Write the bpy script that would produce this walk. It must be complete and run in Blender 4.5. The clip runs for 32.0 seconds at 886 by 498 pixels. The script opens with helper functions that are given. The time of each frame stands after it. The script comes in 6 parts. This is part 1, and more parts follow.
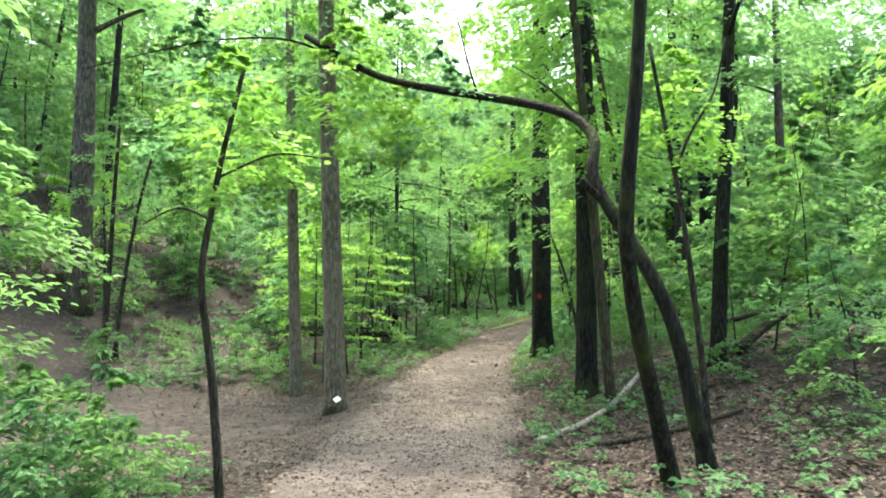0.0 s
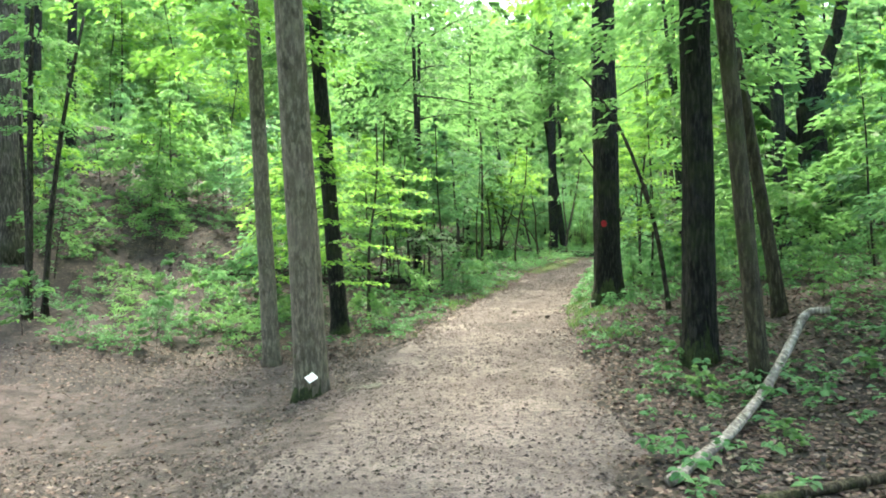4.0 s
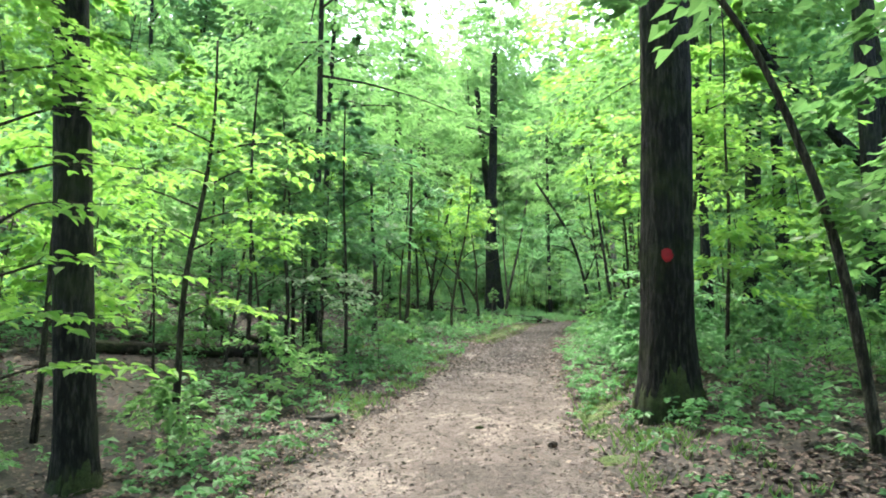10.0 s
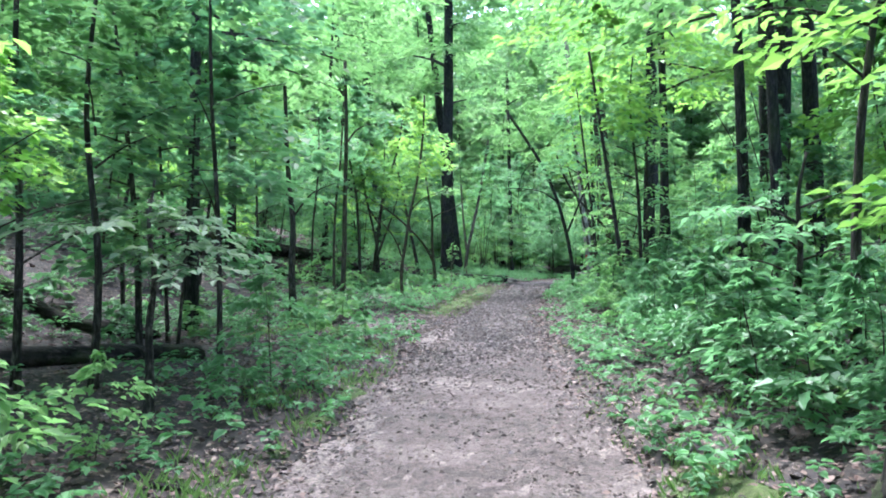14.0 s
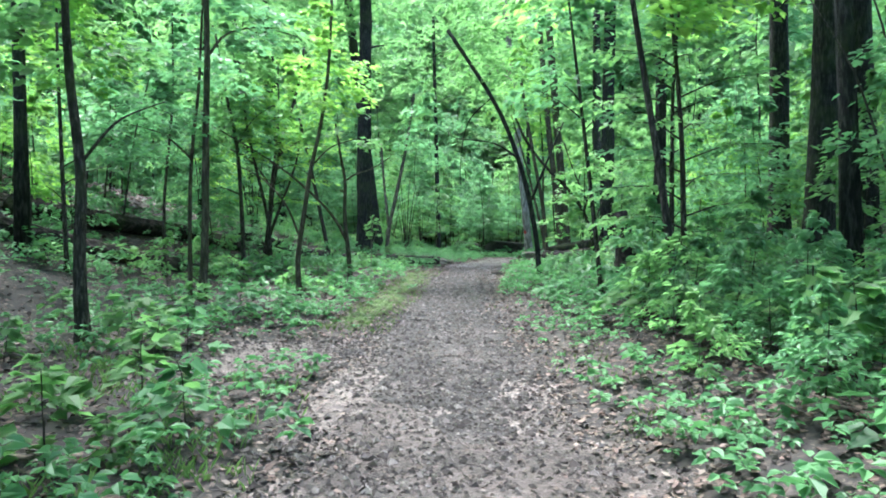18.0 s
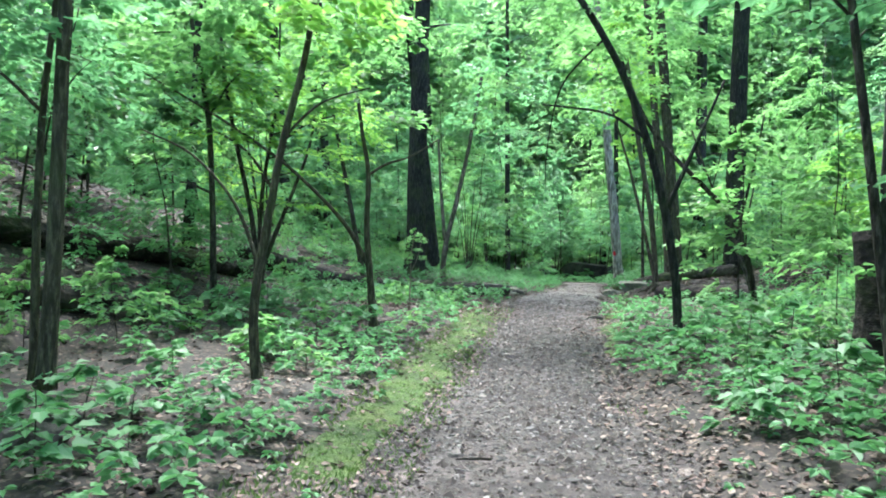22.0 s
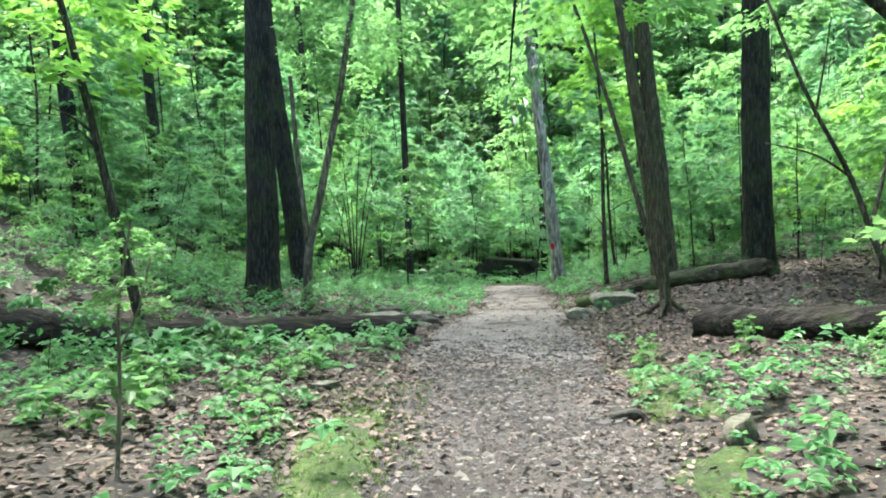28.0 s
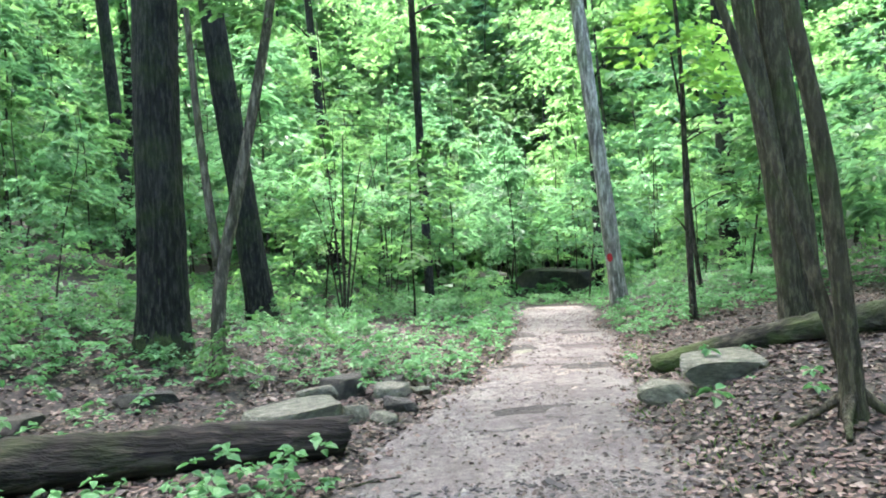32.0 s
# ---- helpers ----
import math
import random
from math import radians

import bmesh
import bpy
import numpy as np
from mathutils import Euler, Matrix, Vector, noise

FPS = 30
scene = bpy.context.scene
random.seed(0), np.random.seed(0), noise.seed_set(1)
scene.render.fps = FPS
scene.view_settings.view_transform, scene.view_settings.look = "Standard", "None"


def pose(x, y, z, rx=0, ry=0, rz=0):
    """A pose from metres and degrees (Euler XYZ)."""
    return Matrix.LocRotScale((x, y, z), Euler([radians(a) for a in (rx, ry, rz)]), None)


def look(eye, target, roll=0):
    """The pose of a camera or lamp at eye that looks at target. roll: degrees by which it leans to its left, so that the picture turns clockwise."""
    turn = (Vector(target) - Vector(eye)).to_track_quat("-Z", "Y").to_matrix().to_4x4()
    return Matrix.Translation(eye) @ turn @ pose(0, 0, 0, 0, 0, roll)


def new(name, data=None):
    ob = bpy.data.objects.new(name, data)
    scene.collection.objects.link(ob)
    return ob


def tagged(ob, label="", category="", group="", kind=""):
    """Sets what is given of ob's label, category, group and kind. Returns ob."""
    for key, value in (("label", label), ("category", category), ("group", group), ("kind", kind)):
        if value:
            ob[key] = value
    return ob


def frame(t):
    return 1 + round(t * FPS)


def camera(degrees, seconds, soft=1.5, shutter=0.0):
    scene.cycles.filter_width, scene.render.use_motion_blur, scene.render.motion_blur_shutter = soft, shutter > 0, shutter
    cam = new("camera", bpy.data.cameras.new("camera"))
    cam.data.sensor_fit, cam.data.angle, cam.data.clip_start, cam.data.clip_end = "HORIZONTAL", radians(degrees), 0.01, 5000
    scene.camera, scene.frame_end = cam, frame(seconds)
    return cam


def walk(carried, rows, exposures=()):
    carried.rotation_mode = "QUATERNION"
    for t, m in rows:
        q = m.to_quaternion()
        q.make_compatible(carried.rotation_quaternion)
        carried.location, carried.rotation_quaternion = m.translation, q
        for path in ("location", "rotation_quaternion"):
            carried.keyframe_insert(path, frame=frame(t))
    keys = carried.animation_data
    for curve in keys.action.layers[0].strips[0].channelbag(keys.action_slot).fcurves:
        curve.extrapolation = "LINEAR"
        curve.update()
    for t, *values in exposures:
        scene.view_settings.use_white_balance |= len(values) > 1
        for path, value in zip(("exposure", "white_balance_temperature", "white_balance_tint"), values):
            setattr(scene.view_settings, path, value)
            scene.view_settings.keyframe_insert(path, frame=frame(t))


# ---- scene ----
cam = camera(65.3, 32.0, 1.9)
PATH = [
    (0, (1.865, -0.431, 1.709), (1.72, 1.558, 1.858), 0.3),
    (0.5, (1.75, 0.125, 1.608), (1.62, 2.108, 1.835), -0.3),
    (1, (1.636, 0.744, 1.527), (1.51, 2.728, 1.741), 1.4),
    (1.5, (1.616, 1.384, 1.487), (1.599, 3.376, 1.662), -0.1),
    (2, (1.6, 2.069, 1.436), (1.57, 4.062, 1.601), -0.7),
    (2.5, (1.538, 2.779, 1.402), (1.554, 4.772, 1.56), 1.7),
    (3, (1.551, 3.422, 1.389), (1.424, 5.414, 1.519), 0.6),
    (3.5, (1.547, 4.192, 1.358), (1.419, 6.188, 1.312), -0.4),
    (4, (1.509, 4.886, 1.339), (1.269, 6.872, 1.34), -1.0),
    (4.5, (1.496, 5.611, 1.315), (1.36, 7.606, 1.357), 0.5),
    (6.5, (1.263, 8.345, 1.196), (1.176, 10.343, 1.207), 0.4),
    (7, (1.133, 9.011, 1.219), (1.068, 11.01, 1.178), -0.8),
    (7.5, (1.03, 9.664, 1.213), (0.854, 11.656, 1.193), -0.3),
    (8, (0.906, 10.342, 1.175), (0.774, 12.337, 1.208), -0.3),
    (8.5, (0.879, 11.025, 1.122), (0.784, 13.022, 1.181), 0.3),
    (9, (0.833, 11.807, 1.09), (0.989, 13.798, 1.191), 3.5),
    (9.5, (0.805, 12.431, 1.168), (0.837, 14.424, 1.338), 0.9),
    (10, (0.759, 13.115, 1.174), (0.751, 15.106, 1.356), 0.9),
    (10.5, (0.779, 13.816, 1.209), (0.747, 15.805, 1.411), -0.3),
    (11, (0.787, 14.437, 1.219), (0.776, 16.426, 1.433), 0.3),
    (11.5, (0.795, 15.127, 1.235), (0.857, 17.117, 1.424), -0.2),
    (12, (0.792, 15.78, 1.26), (0.781, 17.778, 1.357), -0.1),
    (12.5, (0.79, 16.413, 1.266), (0.809, 18.41, 1.36), 1.7),
    (13, (0.832, 17.102, 1.308), (0.829, 19.099, 1.421), 1.3),
    (13.5, (0.842, 17.78, 1.321), (1.017, 19.77, 1.411), 0.0),
    (14, (0.858, 18.43, 1.325), (0.992, 20.425, 1.383), -0.0),
    (14.5, (0.855, 19.097, 1.334), (1.004, 21.09, 1.409), 0.8),
    (15, (0.911, 19.705, 1.358), (1.051, 21.7, 1.377), 1.2),
    (15.5, (0.96, 20.437, 1.378), (1.193, 22.422, 1.448), -0.2),
    (17.5, (1.114, 23.517, 1.478), (1.385, 25.498, 1.514), -0.4),
    (18, (1.214, 24.255, 1.488), (1.589, 26.219, 1.472), -0.1),
    (18.5, (1.331, 24.935, 1.506), (1.676, 26.905, 1.549), 0.3),
    (19, (1.434, 25.59, 1.548), (1.791, 27.548, 1.74), -1.3),
    (19.5, (1.576, 26.281, 1.564), (1.87, 28.249, 1.772), 0.1),
    (20, (1.646, 26.974, 1.572), (1.914, 28.95, 1.728), 0.7),
    (20.5, (1.799, 27.656, 1.575), (2.006, 29.644, 1.656), -0.5),
    (21, (1.888, 28.507, 1.589), (2.095, 30.496, 1.55), 0.7),
    (21.5, (2.025, 29.253, 1.679), (2.207, 31.244, 1.623), -0.4),
    (22, (2.187, 29.954, 1.712), (2.369, 31.945, 1.738), 1.3),
    (22.5, (2.352, 30.723, 1.748), (2.61, 32.705, 1.828), 1.9),
    (23, (2.409, 31.493, 1.767), (2.62, 33.482, 1.773), 1.3),
    (23.5, (2.471, 32.171, 1.771), (2.77, 34.148, 1.712), 1.1),
    (24, (2.597, 32.799, 1.791), (2.869, 34.78, 1.73), 0.2),
    (24.5, (2.684, 33.421, 1.814), (3.038, 35.388, 1.768), 0.8),
    (25, (2.856, 34.027, 1.852), (3.239, 35.99, 1.832), -1.6),
    (25.5, (2.988, 34.589, 1.86), (3.344, 36.557, 1.838), -0.4),
    (27.5, (3.457, 37.022, 1.953), (3.867, 38.979, 1.919), -2.9),
    (28, (3.619, 37.672, 1.966), (4.081, 39.618, 1.974), -1.4),
    (28.5, (4.01, 38.383, 2.026), (4.456, 40.332, 2.051), -0.6),
    (29, (4.265, 38.989, 2.073), (4.829, 40.906, 2.136), -0.8),
    (29.5, (4.451, 39.52, 2.104), (4.949, 41.455, 2.175), -2.8),
    (30, (4.636, 40.024, 2.157), (5.068, 41.974, 2.26), -2.1),
    (30.5, (4.902, 40.641, 2.202), (5.472, 42.555, 2.319), -4.0),
    (31, (5.087, 41.19, 2.225), (5.458, 43.152, 2.354), -3.0),
    (31.5, (5.295, 41.808, 2.232), (5.658, 43.774, 2.271), -0.8),
    (32, (5.556, 42.384, 2.266), (5.863, 44.36, 2.283), -2.4),
]
walk(cam, [(t, look(eye, target, roll)) for t, eye, target, roll in PATH], [(0, 2.8, 7250, 5), (4, 3.12, 7050, 4), (7, 3.2, 6200, 12), (8, 3.21, 5950, 18), (9, 3.1, 6300, 14), (10, 2.95, 6700, 8), (11, 2.93, 7600, 6), (12, 2.89, 6950, 5), (13, 2.95, 6350, 9), (14, 3.1, 5550, 20), (15, 3.25, 5250, 26), (18, 3.18, 5650, 9), (21, 3.27, 5700, 8), (25, 3.45, 6100, 13), (28, 3.47, 6250, 7), (32, 3.86, 6150, 18)])

# ---- world, sun ----
SUN_EL, SUN_AZ = radians(68), radians(-18)
world = bpy.data.worlds.new("sky")
scene.world = world
world.use_nodes = True
wn = world.node_tree
sky = wn.nodes.new("ShaderNodeTexSky")
sky.sky_type = "NISHITA"
sky.sun_disc = False
sky.sun_elevation, sky.sun_rotation = SUN_EL, SUN_AZ
sky.air_density, sky.dust_density = 1.0, 4.0
wn.links.new(sky.outputs[0], wn.nodes["Background"].inputs[0])
wn.nodes["Background"].inputs[1].default_value = 0.15
sun = new("sun", bpy.data.lights.new("sun", "SUN"))
sun.data.energy, sun.data.angle, sun.data.color = 1.35, radians(24), (1.0, 0.96, 0.88)
sun.matrix_world = look((0, 0, 60), Vector((0, 0, 60)) - Vector((math.sin(SUN_AZ) * math.cos(SUN_EL), math.cos(SUN_AZ) * math.cos(SUN_EL), math.sin(SUN_EL))))

# ---- materials ----


def node_mat(name):
    m = bpy.data.materials.new(name)
    m.use_nodes = True
    nt = m.node_tree
    return m, nt, nt.nodes["Principled BSDF"]


def ramp(nt, fac, stops):
    r = nt.nodes.new("ShaderNodeValToRGB")
    while len(r.color_ramp.elements) < len(stops):
        r.color_ramp.elements.new(0.5)
    for e, (p, c) in zip(r.color_ramp.elements, stops):
        e.position, e.color = p, (*c, 1)
    nt.links.new(fac, r.inputs[0])
    return r.outputs[0]


def noise_tex(nt, scale, detail=4.0, rough=0.55, stretch=(1, 1, 1), coord="Object"):
    c = nt.nodes.new("ShaderNodeTexCoord")
    mp = nt.nodes.new("ShaderNodeMapping")
    mp.inputs["Scale"].default_value = stretch
    n = nt.nodes.new("ShaderNodeTexNoise")
    n.inputs["Scale"].default_value, n.inputs["Detail"].default_value, n.inputs["Roughness"].default_value = scale, detail, rough
    nt.links.new(c.outputs[coord], mp.inputs[0])
    nt.links.new(mp.outputs[0], n.inputs["Vector"])
    return n.outputs["Fac"]


def mix_rgb(nt, fac, a, b, mode="MIX"):
    m = nt.nodes.new("ShaderNodeMix")
    m.data_type, m.blend_type = "RGBA", mode
    for sock, v in ((m.inputs[0], fac), (m.inputs[6], a), (m.inputs[7], b)):
        if isinstance(v, (int, float)):
            sock.default_value = v
        elif isinstance(v, tuple):
            sock.default_value = (*v, 1)
        else:
            nt.links.new(v, sock)
    return m.outputs[2]


def bump(nt, bsdf, height, strength, distance=0.02):
    b = nt.nodes.new("ShaderNodeBump")
    b.inputs["Strength"].default_value, b.inputs["Distance"].default_value = strength, distance
    nt.links.new(height, b.inputs["Height"])
    nt.links.new(b.outputs[0], bsdf.inputs["Normal"])


def bark_mat(name, dark, light, green=0.0, scale=1.0, stretch=(1, 1, 0.2), deep=0.5, relief=1.0):
    m, nt, b = node_mat(name)
    furrow = noise_tex(nt, 17 * scale, 4, 0.6, stretch)
    grain = noise_tex(nt, 60 * scale, 4, 0.6, tuple(max(.3, v) for v in stretch))
    blotch = noise_tex(nt, 2.2, 3, 0.5)
    ridge = ramp(nt, furrow, [(0.38, tuple(c * deep for c in dark)), (0.5, dark), (0.62, light)])
    col = mix_rgb(nt, 0.6, ridge, ramp(nt, grain, [(0.35, (0.55, 0.55, 0.55)), (0.65, (1.4, 1.4, 1.4))]), "MULTIPLY")
    col = mix_rgb(nt, ramp(nt, blotch, [(0.45, (0, 0, 0)), (0.7, (0.5, 0.5, 0.5))]), col, tuple(0.6 * (a + c) for a, c in zip(dark, light)))
    if green:
        moss = noise_tex(nt, 1.3, 4, 0.6)
        col = mix_rgb(nt, ramp(nt, moss, [(0.5, (0, 0, 0)), (0.68, (green, green, green))]), col, (0.04, 0.06, 0.015))
    if relief < 1:
        scar = noise_tex(nt, 5, 3, 0.6, (1, 1, .7))
        col = mix_rgb(nt, ramp(nt, scar, [(0.62, (0, 0, 0)), (0.7, (0.8, 0.8, 0.8))]), col, tuple(c * .35 for c in dark))
    nt.links.new(col, b.inputs["Base Color"])
    b.inputs["Roughness"].default_value = 0.9
    b.inputs["Specular IOR Level"].default_value = 0.25
    bump(nt, b, furrow, relief, 0.05)
    return m


def leaf_mat(name, dark, mid, light, through_col, amount=0.58, gloss=0.45):
    m, nt, b = node_mat(name)
    dark, mid, light, through_col = (tuple(.86 * v + .14 * (.3 * c[0] + .6 * c[1] + .1 * c[2]) for v in c) for c in (dark, mid, light, through_col))
    geo = nt.nodes.new("ShaderNodeNewGeometry")
    info = nt.nodes.new("ShaderNodeObjectInfo")
    add = nt.nodes.new("ShaderNodeMath")
    add.operation = "MULTIPLY_ADD"
    add.inputs[1].default_value = 0.45
    nt.links.new(info.outputs["Random"], add.inputs[0])
    sc = nt.nodes.new("ShaderNodeMath")
    sc.operation = "MULTIPLY"
    sc.inputs[1].default_value = 0.55
    nt.links.new(geo.outputs["Random Per Island"], sc.inputs[0])
    nt.links.new(sc.outputs[0], add.inputs[2])
    col = ramp(nt, add.outputs[0], [(0.1, dark), (0.5, mid), (0.95, light)])
    nt.links.new(col, b.inputs["Base Color"])
    b.inputs["Roughness"].default_value = gloss
    b.inputs["Specular IOR Level"].default_value = 0.38
    tr = nt.nodes.new("ShaderNodeBsdfTranslucent")
    nt.links.new(mix_rgb(nt, 0.6, col, through_col, "MIX"), tr.inputs[0])
    mx = nt.nodes.new("ShaderNodeMixShader")
    mx.inputs[0].default_value = amount
    nt.links.new(b.outputs[0], mx.inputs[1])
    nt.links.new(tr.outputs[0], mx.inputs[2])
    nt.links.new(mx.outputs[0], nt.nodes["Material Output"].inputs[0])
    return m


def leafy_soil(name):
    """Matted dead leaves over soil: flat scraps in many browns, shadow painted into the gaps."""
    m, nt, b = node_mat(name)
    c = nt.nodes.new("ShaderNodeTexCoord")
    warp = nt.nodes.new("ShaderNodeTexNoise")
    warp.inputs["Scale"].default_value, warp.inputs["Detail"].default_value = 9, 3
    nt.links.new(c.outputs["Object"], warp.inputs["Vector"])
    va = nt.nodes.new("ShaderNodeVectorMath")
    va.operation = "MULTIPLY_ADD"
    va.inputs[1].default_value = (.12, .12, .12)
    nt.links.new(warp.outputs["Color"], va.inputs[0])
    nt.links.new(c.outputs["Object"], va.inputs[2])
    layers = []
    for scale in (21, 34):
        cell = nt.nodes.new("ShaderNodeTexVoronoi")
        edge = nt.nodes.new("ShaderNodeTexVoronoi")
        edge.feature = "DISTANCE_TO_EDGE"
        for v in (cell, edge):
            v.inputs["Scale"].default_value = scale
            nt.links.new(va.outputs[0], v.inputs["Vector"])
        sep = nt.nodes.new("ShaderNodeSeparateColor")
        nt.links.new(cell.outputs["Color"], sep.inputs[0])
        tone = ramp(nt, sep.outputs[0], [(0.0, (0.01, 0.0085, 0.0065)), (0.5, (0.03, 0.024, 0.018)), (0.85, (0.062, 0.048, 0.037)), (1.0, (0.15, 0.122, 0.098))])
        # Darkens the cell edges as shadow between the leaf scraps.
        gap = ramp(nt, edge.outputs["Distance"], [(0.0, (0.35, 0.35, 0.35)), (0.12, (1, 1, 1))])
        layers.append((mix_rgb(nt, 1.0, tone, gap, "MULTIPLY"), sep.outputs[1], sep.outputs[0]))
    pick = ramp(nt, layers[0][1], [(0.45, (0, 0, 0)), (0.55, (1, 1, 1))])
    col = mix_rgb(nt, pick, layers[0][0], layers[1][0])
    big = noise_tex(nt, 0.8, 4, 0.6)
    col = mix_rgb(nt, 0.8, col, ramp(nt, big, [(0.35, (0.55, 0.52, 0.5)), (0.65, (1.3, 1.25, 1.2))]), "MULTIPLY")
    patch = noise_tex(nt, 4.5, 5, 0.7)
    col = mix_rgb(nt, 0.9, col, ramp(nt, patch, [(0.38, (0.25, 0.24, 0.23)), (0.5, (0.7, 0.68, 0.66)), (0.62, (1.25, 1.2, 1.15))]), "MULTIPLY")
    nt.links.new(col, b.inputs["Base Color"])
    b.inputs["Roughness"].default_value = 0.85
    bump(nt, b, layers[0][2], 0.8, 0.02)
    return m


def dirt_mat(name, stops, scales, bump_scale, bump_strength, rough=0.95):
    m, nt, b = node_mat(name)
    big = noise_tex(nt, scales[0], 4, 0.6)
    fine = noise_tex(nt, scales[1], 6, 0.7)
    col = ramp(nt, big, stops)
    col = mix_rgb(nt, 0.85, col, ramp(nt, fine, [(0.36, (0.42, 0.4, 0.39)), (0.5, (0.92, 0.92, 0.9)), (0.66, (1.3, 1.27, 1.24))]), "MULTIPLY")
    mid = noise_tex(nt, scales[1] * .22, 5, 0.65)
    col = mix_rgb(nt, 0.7, col, ramp(nt, mid, [(0.36, (0.5, 0.48, 0.46)), (0.6, (1.25, 1.22, 1.2))]), "MULTIPLY")
    nt.links.new(col, b.inputs["Base Color"])
    b.inputs["Roughness"].default_value = rough
    bump(nt, b, noise_tex(nt, bump_scale, 6, 0.7), bump_strength, 0.03)
    return m


def island_mat(name, stops, rough=0.9):
    m, nt, b = node_mat(name)
    geo = nt.nodes.new("ShaderNodeNewGeometry")
    col = ramp(nt, geo.outputs["Random Per Island"], stops)
    fine = noise_tex(nt, 60, 3, 0.6)
    col = mix_rgb(nt, 0.5, col, ramp(nt, fine, [(0.3, (0.6, 0.6, 0.6)), (0.7, (1.25, 1.25, 1.25))]), "MULTIPLY")
    nt.links.new(col, b.inputs["Base Color"])
    b.inputs["Roughness"].default_value = rough
    return m


def plain_mat(name, col, rough=0.7, spread=0.25):
    m, nt, b = node_mat(name)
    n = noise_tex(nt, 25, 4, 0.6)
    nt.links.new(ramp(nt, n, [(0.3, tuple(c * (1 - spread) for c in col)), (0.7, tuple(min(1, c * (1 + spread)) for c in col))]), b.inputs["Base Color"])
    b.inputs["Roughness"].default_value = rough
    bump(nt, b, n, 0.3, 0.005)
    return m


BARK_GREY = bark_mat("bark_grey", (0.06, 0.053, 0.04), (0.16, 0.142, 0.112), 0.5, 1.4, deep=0.6)
BARK_SMOOTH = bark_mat("bark_smooth_grey", (0.125, 0.109, 0.083), (0.22, 0.194, 0.15), 0.3, 1.3, (1, 1, 0.3), 0.7, 0.45)
BARK_DARK = bark_mat("bark_dark", (0.0115, 0.0115, 0.0098), (0.035, 0.0345, 0.029), 0.45, 1.5, deep=0.45)
BARK_MOSSY = bark_mat("bark_dark_mossy", (0.0095, 0.01, 0.0075), (0.027, 0.0285, 0.02), 0.9, 1.5, deep=0.5)
BARK_BROWN = bark_mat("bark_brown", (0.04, 0.036, 0.023), (0.092, 0.082, 0.053), 0.7, 1.6, deep=0.6)
BARK_PALE = bark_mat("bark_pale", (0.16, 0.15, 0.13), (0.36, 0.34, 0.31), 0.2)
BARK_THIN = bark_mat("bark_thin", (0.024, 0.021, 0.016), (0.08, 0.072, 0.056), 0.5, 2.0)
LOG_ROT = bark_mat("rotten_wood", (0.009, 0.0075, 0.006), (0.042, 0.034, 0.028), 0.5, 0.8, (0.08, 1, 1))
LOG_MOSS = bark_mat("mossy_wood", (0.02, 0.018, 0.013), (0.065, 0.06, 0.04), 1.0, 0.8, (0.1, 1, 1))
BRANCH_PALE = bark_mat("weathered_branch", (0.22, 0.2, 0.17), (0.45, 0.42, 0.37), 0.1)
LEAF = leaf_mat("leaf_green", (0.04, 0.112, 0.033), (0.092, 0.23, 0.058), (0.17, 0.345, 0.085), (0.205, 0.5, 0.105))
LEAF_YELLOW = leaf_mat("leaf_yellow_green", (0.08, 0.25, 0.02), (0.15, 0.36, 0.03), (0.27, 0.43, 0.04), (0.26, 0.6, 0.05))
LEAF_DARK = leaf_mat("leaf_blue_green", (0.038, 0.108, 0.048), (0.078, 0.207, 0.08), (0.142, 0.315, 0.115), (0.165, 0.46, 0.145))
# Lit copy of the green leaf: open-sky light and haze put into its colour.
LEAF_FAR_LIT = leaf_mat("leaf_far_lit", (0.075, 0.175, 0.055), (0.145, 0.295, 0.1), (0.22, 0.4, 0.145), (0.27, 0.52, 0.175))
# Shaded copy of the green leaf: darker colour, less light let through.
LEAF_SHADE = leaf_mat("leaf_shade", (0.022, 0.065, 0.028), (0.04, 0.115, 0.05), (0.075, 0.18, 0.075), (0.06, 0.2, 0.06), 0.22, 0.4)
HERB = leaf_mat("herb_green", (0.035, 0.115, 0.036), (0.066, 0.205, 0.065), (0.13, 0.32, 0.105), (0.12, 0.4, 0.09), 0.4)
LEAF_PALE = leaf_mat("leaf_pale_green", (0.1, 0.17, 0.085), (0.17, 0.26, 0.14), (0.27, 0.37, 0.22), (0.25, 0.42, 0.2), 0.45)
GRASS = leaf_mat("moss_yellow_green", (0.042, 0.095, 0.019), (0.08, 0.15, 0.029), (0.125, 0.205, 0.045), (0.17, 0.31, 0.04), 0.3)
GRASS_GREEN = leaf_mat("grass_green", (0.06, 0.14, 0.025), (0.11, 0.23, 0.04), (0.18, 0.31, 0.06), (0.18, 0.4, 0.06), 0.35)
SOIL = leafy_soil("leafy_soil")
TRAIL = dirt_mat("trail_dirt", [(0.36, (0.105, 0.088, 0.08)), (0.5, (0.155, 0.131, 0.12)), (0.64, (0.205, 0.175, 0.162))], (0.9, 45), 32, 1.0)
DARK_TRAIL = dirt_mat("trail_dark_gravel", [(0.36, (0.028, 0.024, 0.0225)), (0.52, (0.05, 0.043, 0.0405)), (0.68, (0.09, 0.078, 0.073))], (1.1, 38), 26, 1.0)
TRACK = dirt_mat("side_path_dirt", [(0.34, (0.042, 0.034, 0.03)), (0.5, (0.074, 0.062, 0.055)), (0.66, (0.12, 0.102, 0.093))], (2.4, 45), 32, 1.0)
